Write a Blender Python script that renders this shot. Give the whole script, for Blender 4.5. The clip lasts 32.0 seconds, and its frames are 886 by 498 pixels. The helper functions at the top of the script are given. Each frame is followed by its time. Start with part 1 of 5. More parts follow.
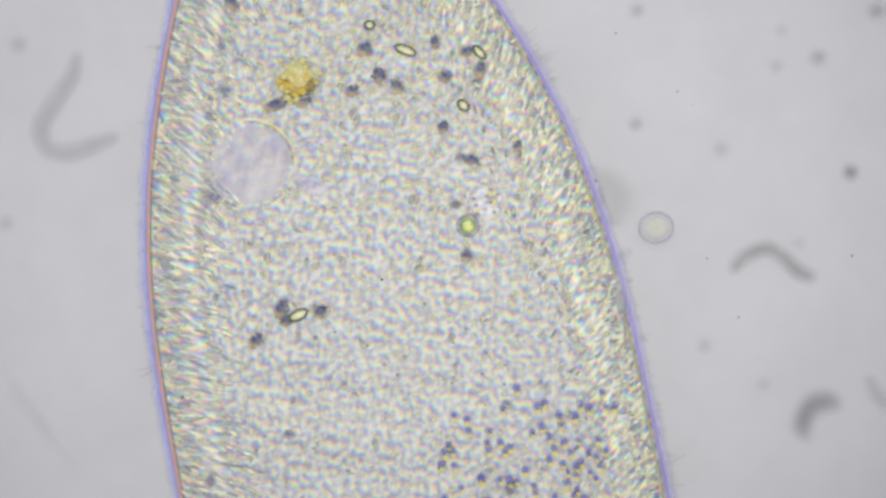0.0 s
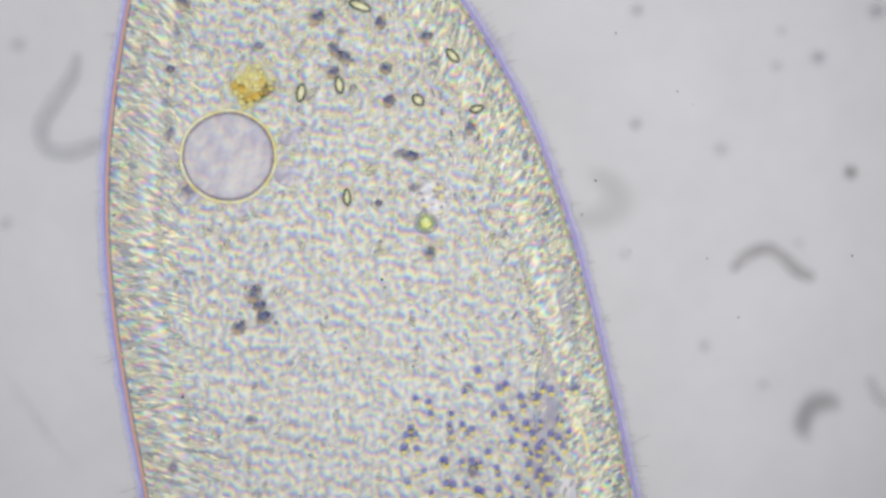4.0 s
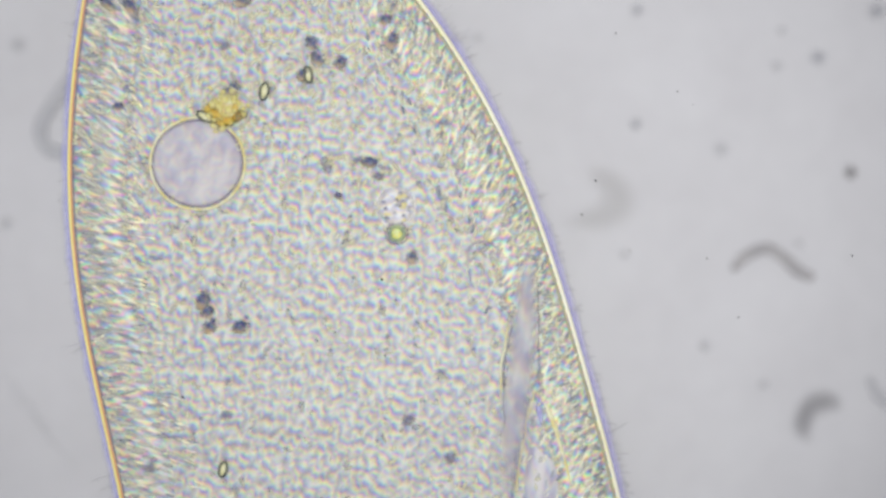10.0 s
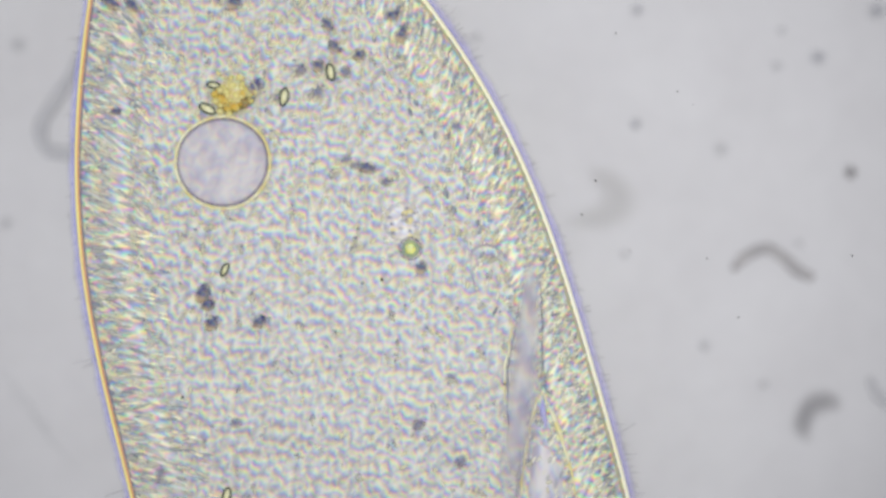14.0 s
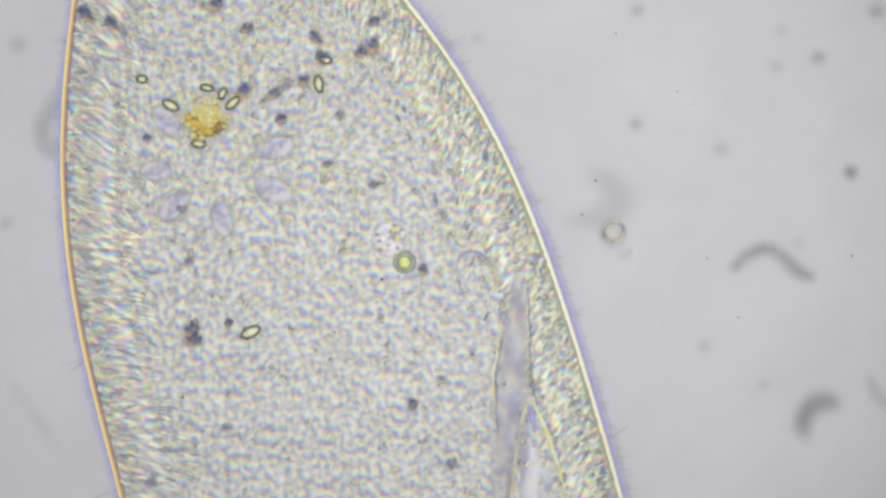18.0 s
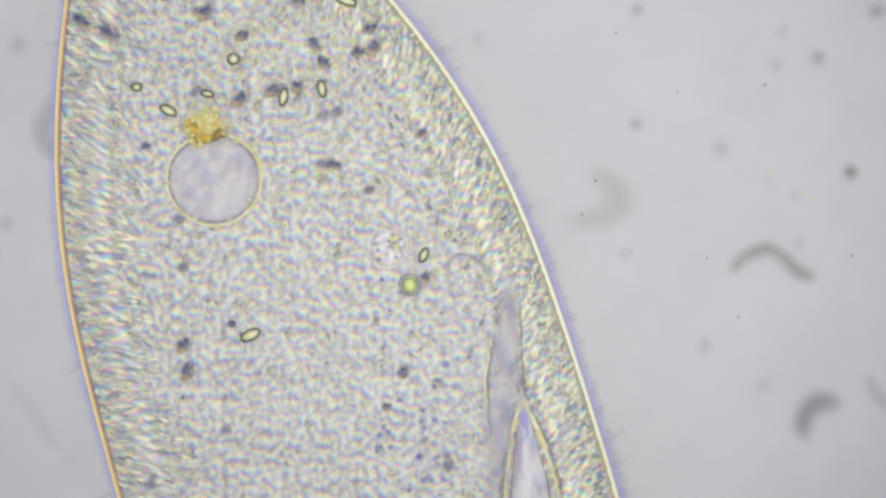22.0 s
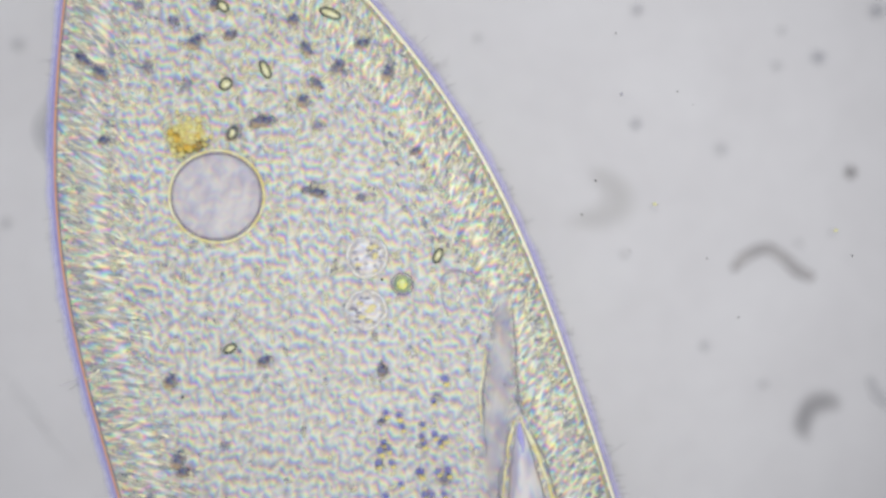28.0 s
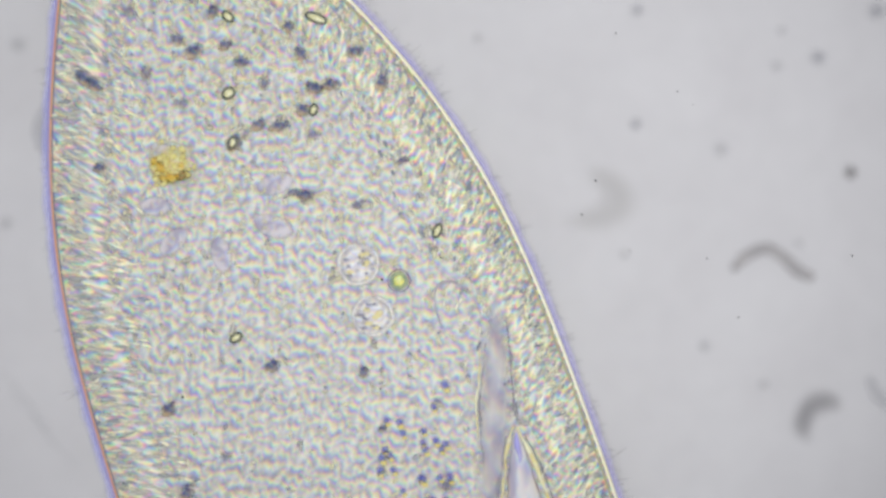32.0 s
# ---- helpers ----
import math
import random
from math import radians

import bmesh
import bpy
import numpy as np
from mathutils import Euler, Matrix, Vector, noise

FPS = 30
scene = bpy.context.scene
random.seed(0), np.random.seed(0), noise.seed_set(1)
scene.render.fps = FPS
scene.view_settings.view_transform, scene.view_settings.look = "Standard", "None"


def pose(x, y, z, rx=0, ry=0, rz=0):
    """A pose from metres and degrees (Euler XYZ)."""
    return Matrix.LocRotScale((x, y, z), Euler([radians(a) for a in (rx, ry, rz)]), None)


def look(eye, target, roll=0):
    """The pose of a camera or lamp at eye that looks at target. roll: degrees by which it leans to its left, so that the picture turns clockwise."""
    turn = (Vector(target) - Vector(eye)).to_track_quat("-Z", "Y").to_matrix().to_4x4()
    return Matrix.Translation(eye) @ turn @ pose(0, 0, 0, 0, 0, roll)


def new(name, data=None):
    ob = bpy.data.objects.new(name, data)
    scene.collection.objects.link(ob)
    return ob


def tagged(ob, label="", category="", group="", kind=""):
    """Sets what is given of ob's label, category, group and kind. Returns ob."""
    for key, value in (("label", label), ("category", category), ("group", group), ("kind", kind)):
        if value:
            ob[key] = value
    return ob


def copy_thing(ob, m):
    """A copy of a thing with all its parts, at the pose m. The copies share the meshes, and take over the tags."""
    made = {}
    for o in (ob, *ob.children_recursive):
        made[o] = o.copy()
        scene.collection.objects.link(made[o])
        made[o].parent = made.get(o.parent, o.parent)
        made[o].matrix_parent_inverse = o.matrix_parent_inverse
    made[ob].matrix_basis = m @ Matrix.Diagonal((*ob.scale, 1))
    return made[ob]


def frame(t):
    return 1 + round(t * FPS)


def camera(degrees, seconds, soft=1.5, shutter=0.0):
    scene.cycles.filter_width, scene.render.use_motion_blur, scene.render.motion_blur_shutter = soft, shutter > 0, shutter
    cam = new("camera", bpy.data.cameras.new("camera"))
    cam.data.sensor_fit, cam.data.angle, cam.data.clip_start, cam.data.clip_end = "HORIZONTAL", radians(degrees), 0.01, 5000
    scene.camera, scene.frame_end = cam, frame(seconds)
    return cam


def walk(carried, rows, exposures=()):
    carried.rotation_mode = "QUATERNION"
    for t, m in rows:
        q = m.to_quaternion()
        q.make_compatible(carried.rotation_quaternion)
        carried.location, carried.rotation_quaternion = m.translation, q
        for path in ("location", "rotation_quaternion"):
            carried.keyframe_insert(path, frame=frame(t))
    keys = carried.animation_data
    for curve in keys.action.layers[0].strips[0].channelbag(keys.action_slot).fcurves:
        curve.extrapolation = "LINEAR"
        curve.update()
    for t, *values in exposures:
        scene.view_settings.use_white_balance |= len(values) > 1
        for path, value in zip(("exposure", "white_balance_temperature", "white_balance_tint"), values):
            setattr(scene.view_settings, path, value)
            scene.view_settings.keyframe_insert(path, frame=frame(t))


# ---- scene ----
# A magnified world: one millimetre here stands for about 0.08 micrometres on the slide.
# Plan coordinates (u to the right, v down, in mm) are camera pixels laid over the focal plane at height TOP.
TOP = 0.22
CAM_H = TOP + 0.784 / math.tan(radians(12))
cam = camera(24, 32.0, soft=3.05)
cam.data.dof.use_dof = True
cam.data.dof.focus_distance = CAM_H - 0.205
cam.data.dof.aperture_fstop = 0.2
walk(cam, [(0, pose(0, 0, CAM_H)), (32, pose(0, 0, CAM_H))])

# ---- light: lamp added overhead in place of the one below, with an even fill ----
world = bpy.data.worlds.new("even_fill")
scene.world = world
world.use_nodes = True
world.node_tree.nodes["Background"].inputs["Color"].default_value = (0.96, 0.96, 1.0, 1)
world.node_tree.nodes["Background"].inputs["Strength"].default_value = 0.42
lamp_data = bpy.data.lights.new("overhead_lamp", "SPOT")
lamp_data.energy = 590
lamp_data.color = (1.0, 0.985, 0.985)
lamp_data.spot_size = radians(35.5)
lamp_data.spot_blend = 1.0
lamp_data.shadow_soft_size = 0.12
lamp = new("overhead_lamp", lamp_data)
lamp.matrix_world = look((-0.04, 0.10, 5.0), (-0.04, 0.16, 0))
scene.view_settings.exposure = 0.0

# ---- materials ----


def material(name, stops, scale, rough=0.6, gloss=0.3, bump=0.0, fine=0.0, island=False, piece=False, detail=4.0, dist=0.0015, alpha=1.0):
    """A surface whose colours run through stops, by noise or by random piece; fine: share of a second, finer noise."""
    m = bpy.data.materials.new(name)
    m.use_nodes = True
    n, links = m.node_tree.nodes, m.node_tree.links
    bsdf = n["Principled BSDF"]
    bsdf.inputs["Roughness"].default_value = rough
    bsdf.inputs["Specular IOR Level"].default_value = gloss
    bsdf.inputs["Alpha"].default_value = alpha
    coord = n.new("ShaderNodeTexCoord")
    big = n.new("ShaderNodeTexNoise")
    big.inputs["Scale"].default_value = scale
    big.inputs["Detail"].default_value = detail
    links.new(coord.outputs["Object"], big.inputs["Vector"])
    ramp = n.new("ShaderNodeValToRGB")
    el = ramp.color_ramp.elements
    while len(el) < len(stops):
        el.new(0.5)
    for e, (p, c) in zip(el, stops):
        e.position, e.color = p, (*c, 1)
    if island or piece:
        src = n.new("ShaderNodeNewGeometry").outputs["Random Per Island"] if island else n.new("ShaderNodeObjectInfo").outputs["Random"]
        add = n.new("ShaderNodeMath")
        add.operation = "MULTIPLY_ADD"
        links.new(big.outputs["Fac"], add.inputs[0])
        add.inputs[1].default_value = 0.3
        shift = n.new("ShaderNodeMath")
        shift.operation = "SUBTRACT"
        links.new(src, shift.inputs[0])
        shift.inputs[1].default_value = 0.15
        links.new(shift.outputs[0], add.inputs[2])
        links.new(add.outputs[0], ramp.inputs["Fac"])
    else:
        links.new(big.outputs["Fac"], ramp.inputs["Fac"])
    colour = ramp.outputs["Color"]
    if fine:
        small = n.new("ShaderNodeTexNoise")
        small.inputs["Scale"].default_value = scale * 5
        small.inputs["Detail"].default_value = 3
        links.new(coord.outputs["Object"], small.inputs["Vector"])
        mix = n.new("ShaderNodeMix")
        mix.data_type, mix.blend_type = "RGBA", "OVERLAY"
        mix.inputs["Factor"].default_value = fine
        links.new(colour, mix.inputs[6])
        links.new(small.outputs["Fac"], mix.inputs[7])
        colour = mix.outputs[2]
    links.new(colour, bsdf.inputs["Base Color"])
    if bump:
        b = n.new("ShaderNodeBump")
        b.inputs["Strength"].default_value = bump
        b.inputs["Distance"].default_value = dist
        links.new(big.outputs["Fac"], b.inputs["Height"])
        links.new(b.outputs["Normal"], bsdf.inputs["Normal"])
    return m


def speckled(name, dark, light, scale, shift, rough=0.45, gloss=0.35, bump=0.8, dist=0.003, stretch=(1, 1, 1), turn=0.0, lo=0.34, hi=0.66, vary="", alpha=1.0, mapped="Object", patch=0.22, relief=0.0, lean=(0.0012, 0.0034), calm=0.0):
    """Living jelly with painted lens fringes: its red, green and blue speckles lie a little apart, so that each has a
    yellow and a blue side.
    """
    m = bpy.data.materials.new(name)
    m.use_nodes = True
    n, links = m.node_tree.nodes, m.node_tree.links
    bsdf = n["Principled BSDF"]
    bsdf.inputs["Roughness"].default_value = rough
    bsdf.inputs["Specular IOR Level"].default_value = gloss
    bsdf.inputs["Alpha"].default_value = alpha
    coord = n.new("ShaderNodeTexCoord")
    mixed = n.new("ShaderNodeCombineColor")
    broad = n.new("ShaderNodeTexNoise")
    broad.inputs["Scale"].default_value = scale * 0.16
    broad.inputs["Detail"].default_value = 2
    links.new(coord.outputs[mapped], broad.inputs["Vector"])
    height = None
    if calm:
        axis = n.new("ShaderNodeSeparateXYZ")
        links.new(coord.outputs["Object"], axis.inputs[0])
        clear = n.new("ShaderNodeMapRange")
        clear.interpolation_type = "SMOOTHSTEP"
        clear.inputs["From Min"].default_value = -0.34
        clear.inputs["From Max"].default_value = 0.22
        clear.inputs["To Min"].default_value = 1.0 - calm
        clear.inputs["To Max"].default_value = 1.0
        links.new(axis.outputs["Y"], clear.inputs["Value"])
    for k in range(3):
        place = n.new("ShaderNodeMapping")
        place.inputs["Location"].default_value = ((-0.22, 0.0, 0.36)[k] * shift, (-0.34, 0.0, 0.66)[k] * shift, (-0.08, 0.0, 0.2)[k] * shift)
        place.inputs["Rotation"].default_value = (0, 0, turn)
        place.inputs["Scale"].default_value = stretch
        links.new(coord.outputs[mapped], place.inputs["Vector"])
        tex = n.new("ShaderNodeTexNoise")
        tex.inputs["Scale"].default_value = scale
        tex.inputs["Detail"].default_value = 1.3
        tex.inputs["Roughness"].default_value = 0.45
        tex.inputs["Distortion"].default_value = 0.35
        links.new(place.outputs["Vector"], tex.inputs["Vector"])
        plain = tex.outputs["Fac"]
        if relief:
            # painted relief: base colour brighter on one flank of each grain, darker on the other
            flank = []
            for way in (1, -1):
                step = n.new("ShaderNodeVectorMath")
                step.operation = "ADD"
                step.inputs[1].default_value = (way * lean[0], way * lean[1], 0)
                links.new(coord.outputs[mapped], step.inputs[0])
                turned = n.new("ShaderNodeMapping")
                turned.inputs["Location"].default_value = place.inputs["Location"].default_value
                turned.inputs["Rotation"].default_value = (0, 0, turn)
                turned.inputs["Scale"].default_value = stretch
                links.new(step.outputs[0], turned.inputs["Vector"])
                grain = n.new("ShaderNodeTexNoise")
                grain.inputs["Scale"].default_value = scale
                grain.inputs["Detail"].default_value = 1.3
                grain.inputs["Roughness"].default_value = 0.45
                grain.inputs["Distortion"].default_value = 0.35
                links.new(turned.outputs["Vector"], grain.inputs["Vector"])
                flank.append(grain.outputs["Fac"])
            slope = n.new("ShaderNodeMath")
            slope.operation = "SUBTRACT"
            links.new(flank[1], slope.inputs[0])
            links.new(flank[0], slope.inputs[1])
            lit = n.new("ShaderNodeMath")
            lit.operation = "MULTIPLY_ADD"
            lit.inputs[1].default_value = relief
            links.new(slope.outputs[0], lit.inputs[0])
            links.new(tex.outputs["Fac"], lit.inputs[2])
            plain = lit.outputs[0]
        both = n.new("ShaderNodeMath")
        both.operation = "MULTIPLY_ADD"
        both.inputs[1].default_value = patch
        links.new(broad.outputs["Fac"], both.inputs[0])
        links.new(plain, both.inputs[2])
        if calm:
            # the painted speckle has less contrast towards the rear
            centre = n.new("ShaderNodeMath")
            centre.operation = "SUBTRACT"
            centre.inputs[1].default_value = 0.5 + patch / 2
            links.new(both.outputs[0], centre.inputs[0])
            both = n.new("ShaderNodeMath")
            both.operation = "MULTIPLY_ADD"
            both.inputs[2].default_value = 0.5 + patch / 2
            links.new(centre.outputs[0], both.inputs[0])
            links.new(clear.outputs[0], both.inputs[1])
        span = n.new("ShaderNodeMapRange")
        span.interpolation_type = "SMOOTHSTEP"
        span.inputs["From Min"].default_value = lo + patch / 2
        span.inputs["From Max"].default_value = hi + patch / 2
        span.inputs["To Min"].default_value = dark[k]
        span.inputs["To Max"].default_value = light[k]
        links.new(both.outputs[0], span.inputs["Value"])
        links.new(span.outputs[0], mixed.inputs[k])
        height = tex if k == 1 else height
    colour = mixed.outputs[0]
    if vary:
        src = n.new("ShaderNodeNewGeometry").outputs["Random Per Island"] if vary == "island" else n.new("ShaderNodeObjectInfo").outputs["Random"]
        ramp = n.new("ShaderNodeValToRGB")
        for e, (p, c) in zip((ramp.color_ramp.elements[0], ramp.color_ramp.elements.new(0.5), ramp.color_ramp.elements[-1]),
                             ((0.0, (0.52, 0.58, 0.72)), (0.4, (0.98, 0.98, 0.94)), (1.0, (1.30, 1.28, 1.10)))):
            e.position, e.color = p, (*c, 1)
        mix = n.new("ShaderNodeMix")
        mix.data_type, mix.blend_type = "RGBA", "MULTIPLY"
        mix.inputs["Factor"].default_value = 1.0
        links.new(src, ramp.inputs["Fac"])
        links.new(colour, mix.inputs[6])
        links.new(ramp.outputs["Color"], mix.inputs[7])
        colour = mix.outputs[2]
    links.new(colour, bsdf.inputs["Base Color"])
    b = n.new("ShaderNodeBump")
    b.inputs["Strength"].default_value = bump
    b.inputs["Distance"].default_value = dist
    links.new(height.outputs["Fac"], b.inputs["Height"])
    links.new(b.outputs["Normal"], bsdf.inputs["Normal"])
    return m


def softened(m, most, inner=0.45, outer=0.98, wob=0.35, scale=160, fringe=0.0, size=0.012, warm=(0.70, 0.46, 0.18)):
    """A see-through body that thins out towards its uneven rim; fringe: strength of a warm lens fringe painted on its
    lower side.
    """
    n, links = m.node_tree.nodes, m.node_tree.links
    bsdf = n["Principled BSDF"]
    coord = n.new("ShaderNodeTexCoord")
    mid = n.new("ShaderNodeVectorMath")
    mid.operation = "MULTIPLY_ADD"
    mid.inputs[1].default_value = (2, 2, 0)
    mid.inputs[2].default_value = (-1, -1, 0)
    links.new(coord.outputs["Generated"], mid.inputs[0])
    far = n.new("ShaderNodeVectorMath")
    far.operation = "LENGTH"
    links.new(mid.outputs[0], far.inputs[0])
    rag = n.new("ShaderNodeTexNoise")
    rag.inputs["Scale"].default_value = scale
    rag.inputs["Detail"].default_value = 1.5
    links.new(coord.outputs["Object"], rag.inputs["Vector"])
    off = n.new("ShaderNodeMath")
    off.operation = "MULTIPLY_ADD"
    off.inputs[1].default_value = wob
    links.new(rag.outputs["Fac"], off.inputs[0])
    links.new(far.outputs["Value"], off.inputs[2])
    fade = n.new("ShaderNodeMapRange")
    fade.interpolation_type = "SMOOTHSTEP"
    fade.inputs["From Min"].default_value = inner + 0.5 * wob
    fade.inputs["From Max"].default_value = outer + 0.4 * wob
    fade.inputs["To Min"].default_value = most
    fade.inputs["To Max"].default_value = 0.0
    links.new(off.outputs[0], fade.inputs["Value"])
    links.new(fade.outputs[0], bsdf.inputs["Alpha"])
    # warm lens fringe painted into the colour, always on the lower side
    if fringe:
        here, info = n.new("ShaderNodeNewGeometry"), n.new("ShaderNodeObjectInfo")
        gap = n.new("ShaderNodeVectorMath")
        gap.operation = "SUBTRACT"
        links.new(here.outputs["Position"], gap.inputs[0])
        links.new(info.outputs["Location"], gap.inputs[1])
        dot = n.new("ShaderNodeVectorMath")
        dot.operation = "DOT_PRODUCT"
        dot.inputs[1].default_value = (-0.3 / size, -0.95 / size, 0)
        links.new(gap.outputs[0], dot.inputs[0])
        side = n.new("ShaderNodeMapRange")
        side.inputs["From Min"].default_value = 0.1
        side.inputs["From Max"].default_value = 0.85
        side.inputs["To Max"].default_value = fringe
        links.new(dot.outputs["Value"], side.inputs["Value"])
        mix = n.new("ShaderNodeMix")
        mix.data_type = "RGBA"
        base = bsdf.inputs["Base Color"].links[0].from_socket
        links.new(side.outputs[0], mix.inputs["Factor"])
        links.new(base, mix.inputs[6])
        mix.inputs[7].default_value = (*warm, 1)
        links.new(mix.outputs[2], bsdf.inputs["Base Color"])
    return m


def banded(m, most, peak=0.2):
    """A see-through ribbon, densest at its inner side; its map runs across from 0 to 1."""
    n, links = m.node_tree.nodes, m.node_tree.links
    coord, split, fade = n.new("ShaderNodeTexCoord"), n.new("ShaderNodeSeparateXYZ"), n.new("ShaderNodeValToRGB")
    links.new(coord.outputs["UV"], split.inputs[0])
    links.new(split.outputs["Y"], fade.inputs["Fac"])
    el = fade.color_ramp.elements
    el.new(0.5)
    fade.color_ramp.interpolation = "EASE"
    for e, (p, k) in zip(el, ((0.0, 0.5 * most), (peak, most), (1.0, 0.0))):
        e.position, e.color = p, (k, k, k, 1)
    links.new(fade.outputs["Color"], n["Principled BSDF"].inputs["Alpha"])
    return m


def faded(m, most):
    """A see-through film that thins out where its map nears 1."""
    n, links = m.node_tree.nodes, m.node_tree.links
    coord, split, fade = n.new("ShaderNodeTexCoord"), n.new("ShaderNodeSeparateXYZ"), n.new("ShaderNodeMapRange")
    fade.interpolation_type = "SMOOTHSTEP"
    fade.inputs["To Min"].default_value = most
    fade.inputs["To Max"].default_value = 0.0
    links.new(coord.outputs["UV"], split.inputs[0])
    links.new(split.outputs["X"], fade.inputs["Value"])
    links.new(fade.outputs[0], n["Principled BSDF"].inputs["Alpha"])
    return m


def tone(r, g, b, k=1.0):
    """A colour given by its display value, 0 to 255, as a base colour."""
    return tuple(min(0.9, k * (c / 255) ** 2.2 / 0.62 * 0.62) for c in (r, g, b))


M_SLIDE = material("slide_glass", [(0.3, tone(202, 202, 205)), (0.7, tone(208, 208.5, 211.5))], 5, 0.9, 0.05, fine=0.06)
# grain flanks and colour fringes are painted into these three cell materials
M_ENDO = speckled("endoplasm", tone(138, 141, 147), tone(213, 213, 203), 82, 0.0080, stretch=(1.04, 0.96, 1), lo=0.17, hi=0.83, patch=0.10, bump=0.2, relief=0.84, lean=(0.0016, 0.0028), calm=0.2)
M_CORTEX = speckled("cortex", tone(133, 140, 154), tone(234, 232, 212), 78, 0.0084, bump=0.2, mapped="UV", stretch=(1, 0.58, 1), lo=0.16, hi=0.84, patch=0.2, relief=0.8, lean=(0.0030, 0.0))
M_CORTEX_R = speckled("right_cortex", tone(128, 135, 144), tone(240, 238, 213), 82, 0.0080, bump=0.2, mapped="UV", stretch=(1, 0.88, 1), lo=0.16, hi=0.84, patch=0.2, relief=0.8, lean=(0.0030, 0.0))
M_GRAIN = material("grains", [(0.0, tone(146, 149, 168)), (0.3, tone(168, 170, 182)), (0.65, tone(188, 187, 192)), (1.0, tone(204, 202, 200))], 30, 0.4, 0.35, island=True, alpha=0.3)
M_WORM = material("bright_threads", [(0.0, tone(196, 196, 184)), (0.4, tone(214, 212, 186)), (0.75, tone(232, 229, 202)), (1.0, tone(240, 239, 228))], 30, 0.4, 0.35, island=True, alpha=0.5)
M_ROD = softened(speckled("trichocyst", tone(166, 169, 176), tone(226, 224, 206), 80, 0.0062, bump=0.3, vary="piece"), 0.8, 0.3, wob=0.2, scale=3)
M_RODS = speckled("trichocysts", tone(172, 174, 178), tone(228, 226, 208), 80, 0.0062, bump=0.3, vary="island")
M_SQUIG = material("pale_thread", [(0.0, tone(226, 224, 192)), (0.5, tone(240, 238, 200)), (1.0, tone(250, 249, 232))], 30, 0.4, 0.35, island=True, alpha=0.5)
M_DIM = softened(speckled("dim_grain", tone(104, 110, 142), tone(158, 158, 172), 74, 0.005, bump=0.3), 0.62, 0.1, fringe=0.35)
M_DOT = softened(material("blue_dot", [(0.3, tone(92, 100, 190)), (0.7, tone(120, 126, 206))], 120, 0.4, 0.3), 0.5, 0.0, outer=0.98, wob=0.12)
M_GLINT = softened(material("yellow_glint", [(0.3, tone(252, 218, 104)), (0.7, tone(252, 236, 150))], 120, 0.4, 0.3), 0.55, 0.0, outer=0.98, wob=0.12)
M_VIOLET = material("violet_edge", [(0.3, tone(158, 148, 206)), (0.7, tone(178, 168, 214))], 9, 0.4, 0.3, alpha=0.9)
M_PELL = material("pellicle", [(0.3, tone(242, 236, 140)), (0.5, tone(246, 230, 140)), (0.7, tone(246, 220, 140))], 9, 0.35, 0.4)
M_CREAM = material("cream_pellicle", [(0.3, tone(244, 238, 196)), (0.7, tone(252, 249, 228))], 9, 0.35, 0.4)
M_MAUVE = material("salmon_line", [(0.3, tone(246, 186, 126)), (0.7, tone(226, 168, 150))], 9, 0.4, 0.3, alpha=0.85)
M_SLATE = material("violet_line", [(0.3, tone(146, 146, 172)), (0.7, tone(162, 162, 170))], 12, 0.4, 0.3, alpha=0.6)
M_OLIVE = material("olive_line", [(0.3, tone(162, 160, 128)), (0.7, tone(176, 172, 142))], 12, 0.4, 0.3)
# lilac optical halo outside the cell's edge, painted as a see-through strip
M_HALO = banded(material("edge_halo", [(0.3, tone(164, 168, 246)), (0.7, tone(182, 184, 246))], 20, 0.6, 0.2), 0.46, 0.12)
M_CILIA = material("cilia", [(0.0, tone(194, 194, 196)), (1.0, tone(216, 215, 220))], 20, 0.6, 0.2, island=True, alpha=0.5)
M_VAC = speckled("vacuole_fluid", tone(178, 175, 192), tone(222, 219, 218), 62, 0.008, bump=0.05, rough=0.6, gloss=0.1, lo=0.1, hi=0.9, patch=0.3, alpha=0.85)
M_RING = material("vacuole_membrane", [(0.3, tone(150, 142, 168)), (0.7, tone(176, 166, 186))], 30, 0.4, 0.3, alpha=0.3)
M_RIM = speckled("bright_rim", tone(230, 218, 148), tone(254, 250, 210), 60, 0.004, bump=0.2, alpha=0.85)
M_SLIT = speckled("clear_slit", tone(176, 173, 192), tone(222, 220, 222), 44, 0.006, bump=0.1, stretch=(1.3, 0.5, 1), alpha=0.8)
M_YEL = softened(speckled("amber_food", tone(222, 200, 112), tone(250, 242, 178), 60, 0.006, bump=0.3), 0.72, 0.35, wob=0.5, scale=36)
M_AMB = softened(speckled("dark_amber", tone(216, 170, 44), tone(250, 226, 110), 60, 0.006, bump=0.3), 0.6, 0.1)
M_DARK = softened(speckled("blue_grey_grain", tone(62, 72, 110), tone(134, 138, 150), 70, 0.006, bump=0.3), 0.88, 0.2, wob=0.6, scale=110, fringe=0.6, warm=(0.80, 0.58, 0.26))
M_SPOT = softened(speckled("clear_bladder", tone(170, 166, 186), tone(218, 214, 222), 60, 0.005, bump=0.3), 0.75, 0.6, wob=0.2)
M_CRYS = material("green_crystal_edge", [(0.3, tone(76, 88, 96)), (0.7, tone(136, 140, 112))], 80, 0.35, 0.4, alpha=0.62)
M_CORE = material("green_crystal_core", [(0.3, tone(210, 208, 150)), (0.7, tone(236, 236, 208))], 90, 0.35, 0.4)
